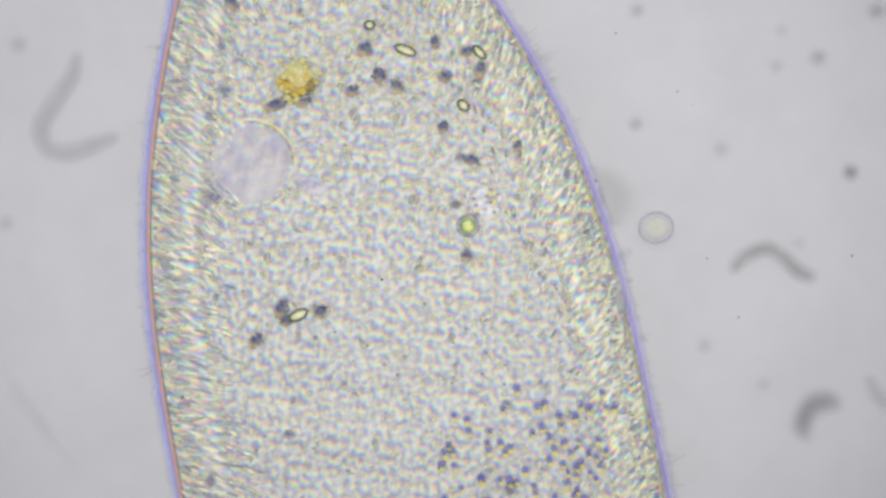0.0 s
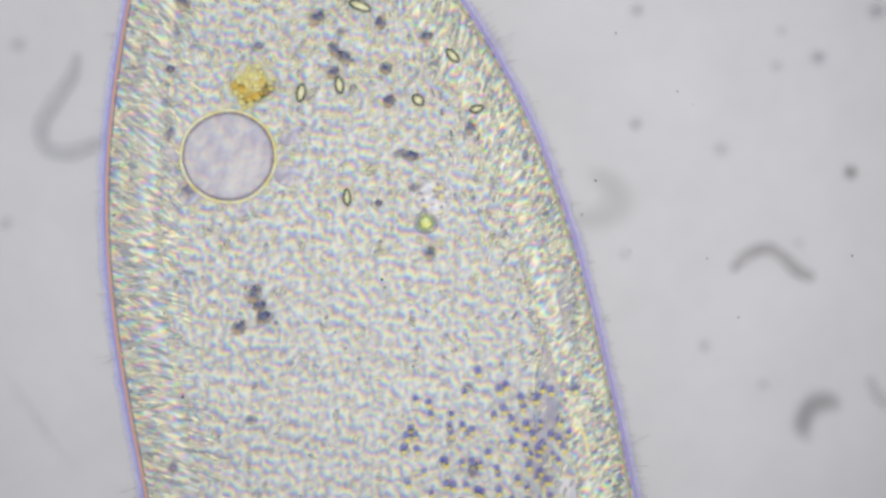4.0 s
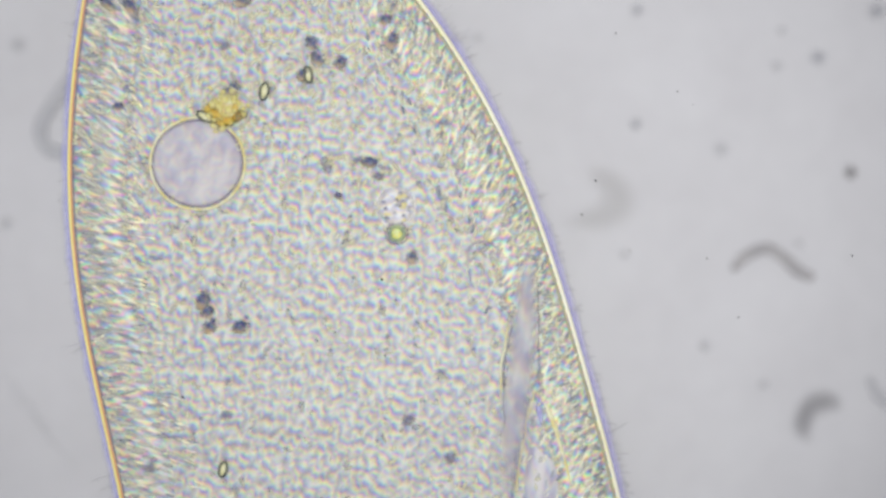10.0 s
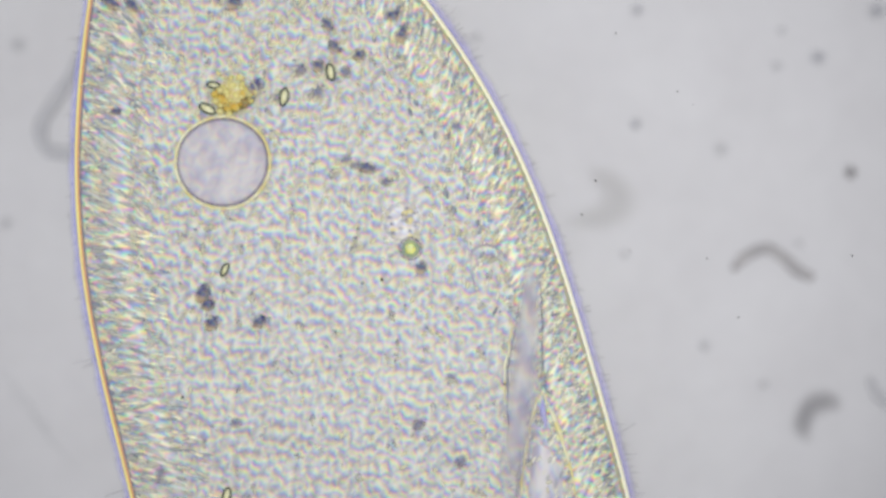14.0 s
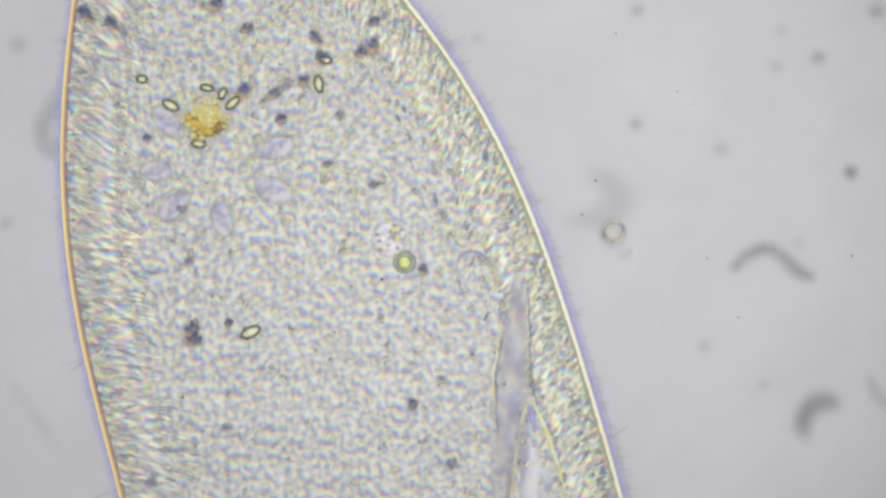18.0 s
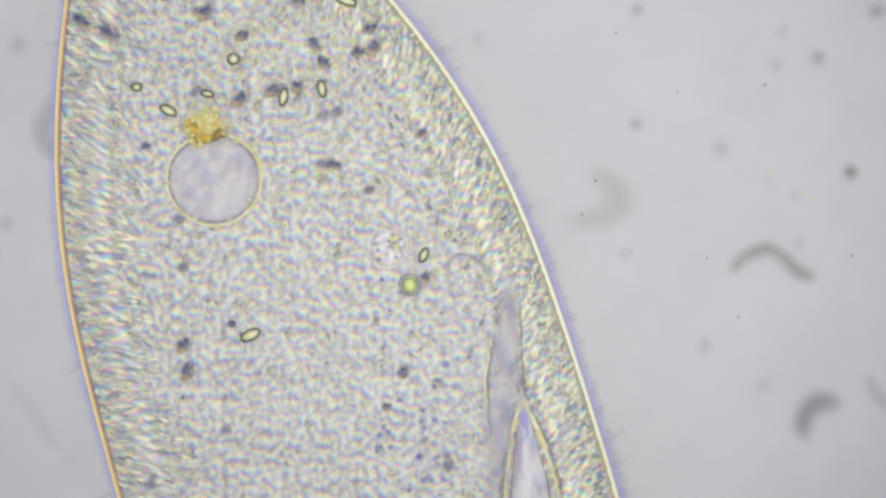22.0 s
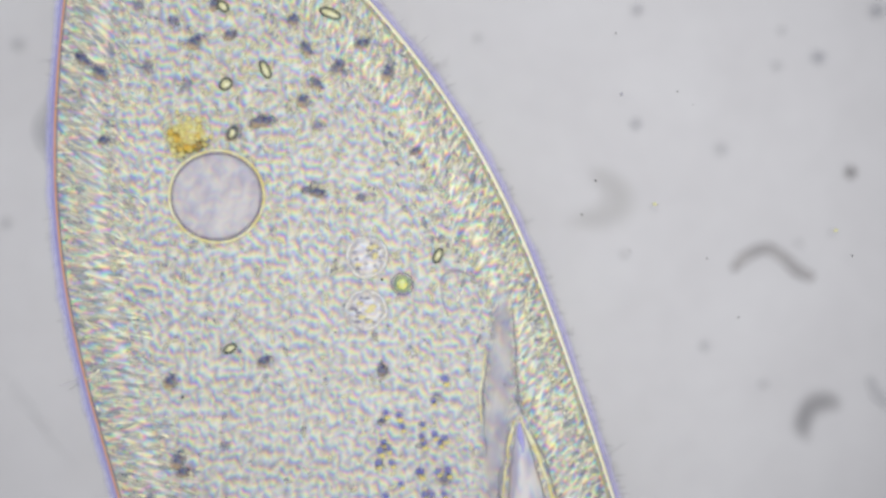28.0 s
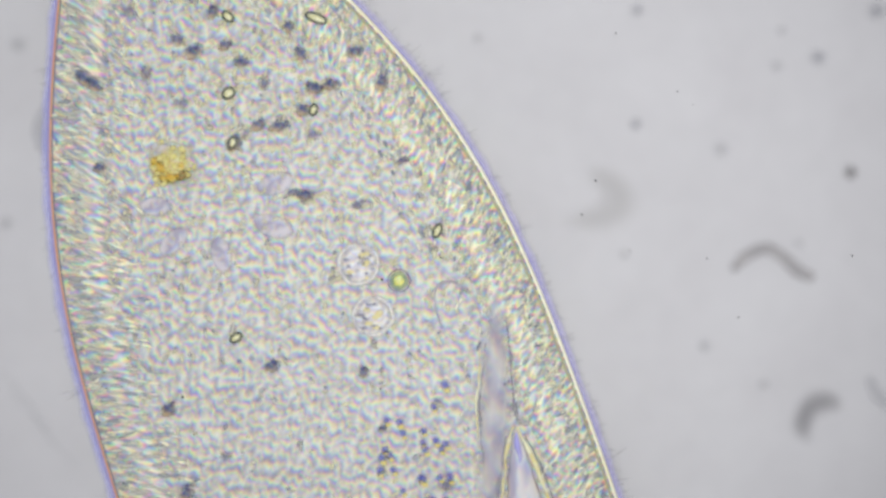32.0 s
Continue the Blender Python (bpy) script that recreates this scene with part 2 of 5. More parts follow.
M_ALGA = material("green_alga", [(0.3, tone(112, 132, 130)), (0.7, tone(164, 178, 132))], 70, 0.4, 0.4)
M_PALE = softened(speckled("pale_granular", tone(204, 202, 208), tone(250, 249, 244), 80, 0.004, bump=0.3, relief=0.6), 0.85, 0.62, 1.05, wob=0.5, scale=70)
M_FOLD = faded(speckled("gullet_fold", tone(158, 155, 176), tone(212, 209, 210), 40, 0.008, bump=0.1, stretch=(1.0, 0.7, 1), lo=0.25, hi=0.75, relief=0.4), 0.72)
M_GLOW = speckled("scalloped_rim", tone(214, 212, 212), tone(252, 251, 238), 110, 0.004, bump=0.1, alpha=0.75, lo=0.38, hi=0.54)
M_TIP = material("blue_tip", [(0.3, tone(168, 168, 240)), (0.7, tone(190, 188, 244))], 60, 0.4, 0.3, alpha=0.6)
M_SEAM = material("gullet_seam", [(0.3, tone(120, 124, 146)), (0.7, tone(164, 164, 172))], 60, 0.4, 0.3, alpha=0.28)
M_BROWN = softened(speckled("brown_food", tone(112, 100, 66), tone(186, 156, 80), 80, 0.006, bump=0.3), 0.8, 0.2)
M_EDGE = material("edge_grains", [(0.0, tone(122, 130, 144)), (0.3, tone(166, 170, 164)), (0.6, tone(216, 216, 182)), (1.0, tone(246, 245, 220))], 60, 0.4, 0.35, island=True)
M_YOLK = softened(speckled("yellow_food", tone(214, 190, 92), tone(250, 238, 160), 90, 0.006, bump=0.2, lo=0.2, hi=0.6), 0.6, 0.2)
WORMS = [(0.0, tone(118, 126, 142)), (0.3, tone(166, 170, 176)), (0.6, tone(208, 208, 192)), (1.0, tone(236, 235, 214))]
M_SEGMENT = softened(material("right_rod", WORMS, 60, 0.4, 0.35, piece=True), 0.85, 0.35, wob=0.2, scale=3)
M_SEGMENTS = material("right_rods", WORMS, 60, 0.4, 0.35, island=True)
M_SAGE = speckled("sage_content", tone(196, 204, 118), tone(240, 240, 152), 110, 0.006, bump=0.2)
M_GRANULE = softened(material("granule", [(0.0, tone(112, 120, 152)), (0.4, tone(140, 146, 168)), (0.8, tone(172, 172, 180)), (1.0, tone(204, 202, 200))], 30, 0.4, 0.35, piece=True), 0.65, 0.1)
M_WISP = material("pale_wisp", [(0.3, tone(206, 206, 186)), (0.7, tone(224, 224, 202))], 90, 0.5, 0.3, alpha=0.65)
M_SMEAR = faded(material("greenish_smear", [(0.3, tone(150, 149, 140)), (0.7, tone(164, 162, 155))], 22, 0.9, 0.05), 0.17)
M_WARM = banded(material("edge_halo_pale", [(0.3, tone(184, 180, 248)), (0.7, tone(196, 192, 248))], 20, 0.6, 0.2), 0.40, 0.08)
M_DEB = material("grey_debris", [(0.3, tone(158, 157, 160)), (0.7, tone(182, 180, 180))], 24, 0.8, 0.1, fine=0.2)
M_CLUMP = faded(material("dark_clump", [(0.3, tone(120, 119, 124)), (0.7, tone(136, 134, 136))], 30, 0.8, 0.1), 0.42)
M_FLECK = softened(material("grey_fleck", [(0.3, tone(120, 118, 120)), (0.7, tone(146, 142, 142))], 24, 0.8, 0.1), 0.8, 0.1)
M_HAZE = softened(material("pale_fleck", [(0.3, tone(148, 150, 160)), (0.7, tone(166, 168, 174))], 24, 0.8, 0.1), 0.55, 0.0)
M_MIST = softened(material("mist_fleck", [(0.3, tone(156, 158, 164)), (0.7, tone(170, 172, 176))], 24, 0.8, 0.1), 0.3, 0.0)
M_SMUDGE = material("faint_smudge", [(0.3, tone(194, 195, 198)), (0.7, tone(201, 202, 205))], 16, 0.9, 0.05)
M_FAINT = material("faint_debris", [(0.3, tone(180, 181, 186)), (0.7, tone(191, 192, 195))], 16, 0.9, 0.05)
M_DISC = softened(material("pale_disc", [(0.3, tone(220, 220, 190)), (0.7, tone(232, 232, 204))], 60, 0.5, 0.3), 0.24, 0.5, 1.05, wob=0.2, scale=40)
M_SPECK = material("black_speck", [(0.3, tone(46, 46, 48)), (0.7, tone(80, 80, 82))], 90, 0.6, 0.2)
M_VIS = speckled("visitor_cytoplasm", tone(142, 144, 150), tone(214, 212, 196), 66, 0.0085, stretch=(1.1, 0.85, 1), lo=0.2, hi=0.8, relief=0.8, lean=(0.0030, 0.0010))
M_BLUE = material("violet_pellicle", [(0.3, tone(128, 136, 250)), (0.7, tone(178, 182, 252))], 8, 0.4, 0.4, alpha=0.85)
M_FRINGE = material("pale_fringe", [(0.3, tone(232, 230, 250)), (0.7, tone(244, 243, 252))], 20, 0.4, 0.3, alpha=0.75)
M_BUB = speckled("bubble_skin", tone(146, 146, 150), tone(218, 212, 192), 45, 0.007, alpha=0.6)

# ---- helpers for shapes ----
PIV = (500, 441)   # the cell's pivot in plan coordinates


def at(u, v, z=0.0):
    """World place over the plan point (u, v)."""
    return Vector(((u - 784) / 1000, (441 - v) / 1000, z))


def own(u, v, z=0.0):
    """The same in the cell's own space."""
    return Vector(((u - PIV[0]) / 1000, (PIV[1] - v) / 1000, z))


def smooth(bm):
    for f in bm.faces:
        f.smooth = True
    return bm


def link(name, mesh, mat, parent=None, label=""):
    if not mesh.materials:
        mesh.materials.append(mat)
    ob = new(name, mesh)
    ob.parent = parent
    return tagged(ob, label)


def part(name, bm, mat, parent=None, label=""):
    """Links a bmesh as one mesh object under a thing or a part."""
    bmesh.ops.recalc_face_normals(bm, faces=bm.faces)
    smooth(bm)
    mesh = bpy.data.meshes.new(name)
    bm.to_mesh(mesh)
    bm.free()
    return link(name, mesh, mat, parent, label)


def blob(rx, ry, rz, lumps=0.0, sub=3, seed=0, size=2.0):
    """A rounded lump; lumps: how far its outline is uneven."""
    bm = bmesh.new()
    bmesh.ops.create_icosphere(bm, subdivisions=sub, radius=1)
    for v in bm.verts:
        k = 1 + lumps * noise.noise(v.co * size + Vector((seed * 7.3, seed * 1.7, 0)))
        v.co = Vector((v.co.x * rx * k, v.co.y * ry * k, v.co.z * rz * k))
    return bm


def ring(rx, ry, tube, z=0.0, around=40, sides=8, wob=0.0, seed=0):
    bm = bmesh.new()
    rows = []
    for i in range(around):
        a = 2 * math.pi * i / around
        k = 1 + wob * noise.noise(Vector((math.cos(a) * 1.5, math.sin(a) * 1.5, seed * 3.1)))
        row = []
        for j in range(sides):
            b = 2 * math.pi * j / sides
            d = tube * math.cos(b)
            row.append(bm.verts.new(((rx * k + d) * math.cos(a), (ry * k + d) * math.sin(a), z + tube * math.sin(b))))
        rows.append(row)
    for i in range(around):
        p, q = rows[i], rows[(i + 1) % around]
        for j in range(sides):
            bm.faces.new((p[j], q[j], q[(j + 1) % sides], p[(j + 1) % sides]))
    return bm


def tube(points, radii, flat=1.0, sides=8):
    """A tapered tube along points; flat: its height against its width."""
    bm = bmesh.new()
    rows = []
    for i, p in enumerate(points):
        d = (points[min(i + 1, len(points) - 1)] - points[max(i - 1, 0)]).normalized()
        s = d.cross(Vector((0, 0, 1))).normalized()
        up = s.cross(d)
        rows.append([bm.verts.new(p + float(radii[i]) * (math.cos(b) * s + flat * math.sin(b) * up))
                     for b in (2 * math.pi * j / sides for j in range(sides))])
    for p, q in zip(rows, rows[1:]):
        for j in range(sides):
            bm.faces.new((p[j], p[(j + 1) % sides], q[(j + 1) % sides], q[j]))
    bm.faces.new(rows[0])
    bm.faces.new(list(reversed(rows[-1])))
    return bm


def spline(keys, n):
    """n points along a Catmull-Rom curve through keys."""
    keys = [Vector(k) for k in keys]
    keys = [2 * keys[0] - keys[1], *keys, 2 * keys[-1] - keys[-2]]
    out = []
    for i in range(n):
        s = i / (n - 1) * (len(keys) - 3)
        j = min(int(s), len(keys) - 4)
        f = s - j
        a, b, c, d = keys[j:j + 4]
        out.append(0.5 * (2 * b + (c - a) * f + (2 * a - 5 * b + 4 * c - d) * f * f + (3 * b - a - 3 * c + d) * f ** 3))
    return out


def film(pts, widths):
    """A flat strip, thickest along its spine; its map says how far out a point lies, from 0 to 1 at the rim."""
    n = len(pts)
    w = np.interp(np.linspace(0, 1, n), np.linspace(0, 1, len(widths)), widths)
    bm = bmesh.new()
    uv = bm.loops.layers.uv.new("outward")
    rows, spot = [], {}
    for i, p in enumerate(pts):
        d = (pts[min(i + 1, n - 1)] - pts[max(i - 1, 0)]).normalized()
        across = Vector((-d.y, d.x, 0))
        row = []
        for b in (-1, -0.7, -0.4, -0.15, 0.15, 0.4, 0.7, 1):
            k = 1 + 0.25 * noise.noise(p * 30 + Vector((b, 0, 0)))
            v = bm.verts.new(p + across * (b * k * float(w[i])) + Vector((0, 0, 0.0015 * (1 - b * b))))
            a = 2 * i / (n - 1) - 1
            spot[v] = (min(1.0, math.sqrt(b * b + a ** 6)), 0)
            row.append(v)
        rows.append(row)
    for p, q in zip(rows, rows[1:]):
        for k in range(7):
            bm.faces.new((p[k], q[k], q[k + 1], p[k + 1]))
    for f in bm.faces:
        for loop in f.loops:
            loop[uv].uv = spot[loop.vert]
    return bm


def scatter(name, places, radii, turns, mat, parent, label="", sub=1, template=None):
    """Many small closed lumps joined into one mesh of kind stuff."""
    bm = bmesh.new()
    if template is None:
        bmesh.ops.create_icosphere(bm, subdivisions=sub, radius=1)
    else:
        template(bm)
    base = np.array([v.co[:] for v in bm.verts])
    tri = np.array([[v.index for v in f.verts] for f in bm.faces])
    bm.free()
    c, s = np.cos(turns)[:, None], np.sin(turns)[:, None]
    p = base[None] * radii[:, None, :]
    x, y = p[..., 0] * c - p[..., 1] * s, p[..., 0] * s + p[..., 1] * c
    verts = (np.stack([x, y, p[..., 2]], -1) + places[:, None, :]).reshape(-1, 3)
    faces = (tri[None] + (np.arange(len(places)) * len(base))[:, None, None]).reshape(-1, tri.shape[1])
    mesh = bpy.data.meshes.new(name)
    mesh.from_pydata(verts.tolist(), [], faces.tolist())
    mesh.polygons.foreach_set("use_smooth", [True] * len(mesh.polygons))
    ob = link(name, mesh, mat, parent, label)
    return tagged(ob, kind="stuff")


def spindle(bm):
    """A rod along x with pointed ends."""
    rows = []
    for x, r in ((-0.8, 0.55), (-0.2, 1.0), (0.4, 0.9), (0.85, 0.45)):
        rows.append([bm.verts.new((x, r * math.cos(a), r * math.sin(a))) for a in (math.pi / 3 * k for k in range(6))])
    ends = bm.verts.new((-1, 0, 0)), bm.verts.new((1, 0, 0))
    for p, q in zip(rows, rows[1:]):
        for j in range(6):
            k = (j + 1) % 6
            bm.faces.new((p[j], p[k], q[k]))
            bm.faces.new((p[j], q[k], q[j]))
    for j in range(6):
        bm.faces.new((ends[0], rows[0][(j + 1) % 6], rows[0][j]))
        bm.faces.new((ends[1], rows[-1][j], rows[-1][(j + 1) % 6]))
    bm.verts.index_update()


# ---- the slide ----
bm = bmesh.new()
bmesh.ops.create_cube(bm, size=1, matrix=Matrix.Translation((0, 0, -0.1)) @ Matrix.Diagonal((9, 7, 0.2, 1)))
bmesh.ops.bevel(bm, geom=bm.edges[:], offset=0.02, segments=2, affect="EDGES")
slide = part("ground", bm, M_SLIDE)
for poly in slide.data.polygons:
    poly.use_smooth = False
tagged(slide, "pale grey glass microscope slide under a film of water", "slide", kind="structure")

# ---- the large ciliate ----
cell = new("ciliate")
cell.empty_display_size = 0.1
tagged(cell, "large pale granular ciliate with a yellow-rimmed skin on the slide", "ciliate")


def poly(c, v):
    s = (v - 441) / 441
    return sum(k * s ** (len(c) - 1 - i) for i, k in enumerate(c))


LEFT_C = (-1.06, -11.37, -5.77, 65.07, 47.62, 114.78)
RIGHT_C = (-7.99, -5.48, 37.67, -49.78, 164.44, 963.76)
left_keys = [(255, -520), (205, -470), (186, -400), *((poly(LEFT_C, v), v) for v in range(-300, 951, 50)),
             (250, 1040), (300, 1180), (370, 1300), (480, 1420), (620, 1500), (720, 1520)]
right_keys = [(255, -520), (300, -460), (352, -390), *((poly(RIGHT_C, v), v) for v in range(-300, 951, 50)),
              (1136, 1040), (1145, 1150), (1110, 1300), (1010, 1430), (860, 1505), (720, 1520)]
LEFT = [own(p.x, p.y) for p in spline([(u, v, 0) for u, v in left_keys], 220)]
RIGHT = [own(p.x, p.y) for p in spline([(u, v, 0) for u, v in right_keys], 220)]


def inward(line, i, side):
    d = (line[min(i + 1, len(line) - 1)] - line[max(i - 1, 0)]).normalized()
    return Vector((-d.y, d.x, 0)) * side


# endoplasm: the body between the two cortex bands
COLS = 36
bm = bmesh.new()
grid = []
for i in range(4, 216):
    a = LEFT[i] + inward(LEFT, i, 1) * 0.034
    b = RIGHT[i] + inward(RIGHT, i, -1) * 0.034
    row = [bm.verts.new((a.x, a.y, 0)), bm.verts.new((a.x, a.y, TOP - 0.03))]
    for j in range(COLS + 1):
        p = a.lerp(b, 0.02 + 0.96 * j / COLS)
        row.append(bm.verts.new((p.x, p.y, TOP + 0.003 * noise.noise(p * 14) + 0.002 * noise.noise(p * 45))))
    row += [bm.verts.new((b.x, b.y, TOP - 0.03)), bm.verts.new((b.x, b.y, 0))]
    grid.append(row)
for p, q in zip(grid, grid[1:]):
    for j in range(len(p) - 1):
        bm.faces.new((p[j], q[j], q[j + 1], p[j + 1]))
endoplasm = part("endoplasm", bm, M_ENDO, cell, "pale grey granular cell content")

PROFILE = ((0.014, 0.0), (0.004, 0.08), (0.0, 0.165), (0.0015, 0.19), (0.005, 0.205), (0.012, 0.2135), (0.032, 0.2185),
           (0.060, 0.2220), (0.085, 0.2230), (0.105, 0.220), (0.112, 0.205), (0.112, 0.0))


def ribbon(name, line, side, wide, mat, under, label):
    """A thin lens-shaped strip along the outer side of line, standing in for the optical halo."""
    bm = bmesh.new()
    uv = bm.loops.layers.uv.new("across")
    rows, spot = [], {}
    for i in range(1, 219):
        n = inward(line, i, side)
        w = wide * (1 + 0.25 * noise.noise(line[i] * 25))
        row = []
        for f, z in ((-0.12, 0.0), (0.25, 0.003), (0.6, 0.002), (1.0, 0.0), (0.6, -0.002), (0.25, -0.003)):
            v = bm.verts.new(line[i] - n * (f * w) + Vector((0, 0, 0.18 + z)))
            spot[v] = (i / 219, max(f, 0.0))
            row.append(v)
        rows.append(row)
    for p, q in zip(rows, rows[1:]):
        for j in range(6):
            bm.faces.new((p[j], q[j], q[(j + 1) % 6], p[(j + 1) % 6]))
    for f in bm.faces:
        for loop in f.loops:
            loop[uv].uv = spot[loop.vert]
    return part(name, bm, mat, under, label)


sunk_lines = []


def cortex(name, line, side, label):
    bm = bmesh.new()
    rows = []
    for i in range(2, 218):
        n = inward(line, i, side)
        wave = 0.006 * noise.noise(line[i] * 9 + Vector((side, 0, 0)))
        rows.append([bm.verts.new(line[i] + n * (d + (wave if d > 0.05 else 0)) + Vector((0, 0, z))) for d, z in PROFILE])
    for p, q in zip(rows, rows[1:]):
        for j in range(len(p) - 1):
            bm.faces.new((p[j], q[j], q[j + 1], p[j + 1]))
    uv = bm.loops.layers.uv.new("across")
    run = [0.0]
    for a, b in zip(line[2:218], line[3:218]):
        run.append(run[-1] + (b - a).length)
    spot = {v: (run[i] - (0.42 + 0.5 * max(0.0, v.co.y)) * d, d) for i, row in enumerate(rows) for v, (d, z) in zip(row, PROFILE)}
    for f in bm.faces:
        for loop in f.loops:
            loop[uv].uv = spot[loop.vert]
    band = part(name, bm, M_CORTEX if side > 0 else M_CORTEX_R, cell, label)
    edge = [line[i] + inward(line, i, side) * (0.0014 if side > 0 else 0.0035) + Vector((0, 0, 0.2065 if side > 0 else 0.203)) for i in range(1, 219)]
    skin = part("pellicle", tube(edge, [0.0031 if side > 0 else 0.0045] * len(edge)), M_PELL if side > 0 else M_CREAM, band, "thin yellow-orange outer skin" if side > 0 else "thin cream outer skin")
    sunk_lines.append((skin, side))
    # violet, salmon, olive and slate tubes paint the lens's colour fringes at the edge
    violet = [line[i] + inward(line, i, side) * (0.0010 if side > 0 else 0.0016) + Vector((0, 0, 0.1985)) for i in range(1, 219)]
    part("violet_line", tube(violet, [0.0030] * len(violet)), M_VIOLET, band, "thin violet line at the cell's edge")
    inner = [line[i] + inward(line, i, side) * (0.0058 if side > 0 else 0.0105) + Vector((0, 0, 0.2115 if side > 0 else 0.2125)) for i in range(1, 219)]
    under = part("fringe_line", tube(inner, [0.0018 if side > 0 else 0.0022] * len(inner)), M_MAUVE if side > 0 else M_OLIVE, band, "thin salmon line" if side > 0 else "thin olive-grey line")
    if side > 0:
        sunk_lines.append((under, 2))
        third = [line[i] + inward(line, i, side) * 0.0102 + Vector((0, 0, 0.2125)) for i in range(1, 219)]
        part("third_line", tube(third, [0.0017] * len(third)), M_SLATE, band, "thin violet-grey line")
    ribbon("edge_halo", line, side, 0.021 if side > 0 else 0.019, M_HALO if side > 0 else M_WARM, band, "pale lilac optical halo painted along the cell's edge")
    return band


left_band = cortex("cortex", LEFT, 1, "yellowish outer band packed with short rods")
right_band = cortex("cortex", RIGHT, -1, "yellowish outer band packed with short rods")


def in_view(p, m=0.15):
    return -0.46 - m < p.y < 0.50 + m


rod_mesh = bpy.data.meshes.new("trichocyst")
bm = bmesh.new()
spindle(bm)
smooth(bm)
bm.to_mesh(rod_mesh)
bm.free()


def rods(line, side, band, lean, short, long):
    """Short rods that stand across the band: the nearest as parts, the rest joined."""
    rnd = random.Random(5 + side)
    span = [i for i in range(len(line)) if in_view(line[i])]
    spots = []
    steps = int(1.28 / (0.0155 if side > 0 else 0.0138))
    for d0 in (0.036, 0.066, 0.096, 0.05, 0.112, 0.128, 0.145):
        for k in range(steps):
            s = span[0] + (span[-1] - span[0] - 1) * (k + rnd.uniform(-0.35, 0.35) + 0.5) / steps
            i = int(s)
            p = line[i].lerp(line[min(i + 1, 219)], s - i)
            n = inward(line, i, side)
            d = d0 + rnd.gauss(0, 0.008)
            if d0 > 0.1 and rnd.random() < (0.25 if d0 < 0.12 else 0.4 if d0 < 0.14 else 0.6):
                continue
            a = math.atan2(n.y, n.x) + lean * (0.6 + d / 0.1) * (1 + 1.6 * max(0.0, p.y + 0.1)) + rnd.gauss(0, 0.15) + 0.5 * noise.noise(p * 9)
            spots.append((p + n * d, a, rnd.uniform(short, long) * (1 if d < 0.09 else 0.8), rnd.uniform(0.0030, 0.0050), max(d, 0.02)))
    for p, a, le, th, d in spots[:300]:
        z = 0.2185 if d < 0.03 else 0.2222
        ob = link("trichocyst", rod_mesh, M_ROD if side > 0 else M_SEGMENT, band)
        ob.matrix_basis = Matrix.LocRotScale((p.x, p.y, z), Euler((0, -0.12 * (d < 0.03), a)), (le, th, th * 0.6))
    rest = spots[300:]
    scatter("trichocyst_layer", np.array([(p.x, p.y, 0.2175 if d < 0.03 else 0.2217) for p, a, le, th, d in rest]),
            np.array([(le, th * 0.7, th * 0.5) for p, a, le, th, d in rest]), np.array([a for p, a, le, th, d in rest]),
            M_RODS if side > 0 else M_SEGMENTS, band, "crowded short rods, pale yellow and blue-grey", template=spindle)
    beads = []
    for k in range(420 if side < 0 else 200):
        i = rnd.randrange(span[0], span[-1])
        n = inward(line, i, side)
        d = rnd.uniform(0.013, 0.05 if side < 0 else 0.034)
        p = line[i].lerp(line[i + 1], rnd.random()) + n * d
        beads.append((p.x, p.y, 0.2145 + 0.005 * min(1, (d - 0.012) / 0.02), rnd.uniform(0.0035, 0.0085), rnd.uniform(0.0016, 0.0027), math.atan2(n.y, n.x) + lean * 1.4 + rnd.gauss(0, 0.6)))
    scatter("edge_grain_layer", np.array([b[:3] for b in beads]), np.array([(b[3], b[4], b[4] * 0.8) for b in beads]),
            np.array([b[5] for b in beads]), M_EDGE, band, "small pale and dark grains under the skin", template=spindle)
    hair = []
    for k in range(150):
        i = rnd.randrange(span[0], span[-1])
        p = line[i].lerp(line[i + 1], rnd.random())
        n = inward(line, i, side)
        a = math.atan2(-n.y, -n.x) + rnd.gauss(0.25 * side, 0.25)
        le = rnd.uniform(0.006, 0.015) * (1.9 if k % 9 == 0 else 1)
        hair.append((p.x + math.cos(a) * le, p.y + math.sin(a) * le, rnd.uniform(0.12, 0.19), le, a))
    scatter("cilia_fringe", np.array([h[:3] for h in hair]), np.array([(h[3], 0.0009, 0.0009) for h in hair]),
            np.array([h[4] for h in hair]), M_CILIA, band, "fine pale hairs along the outer skin", template=spindle)


rods(LEFT, 1, left_band, -0.25, 0.014, 0.024)
rods(RIGHT, -1, right_band, 0.42, 0.007, 0.012)

# granules of the endoplasm


def span_at(y):
    i = min(range(220), key=lambda k: abs(LEFT[k].y - y))
    j = min(range(220), key=lambda k: abs(RIGHT[k].y - y))
    return LEFT[i].x + 0.085, RIGHT[j].x - 0.085


ys = np.linspace(-0.62, 0.66, 65)
lo, hi = np.array([span_at(y) for y in ys]).T


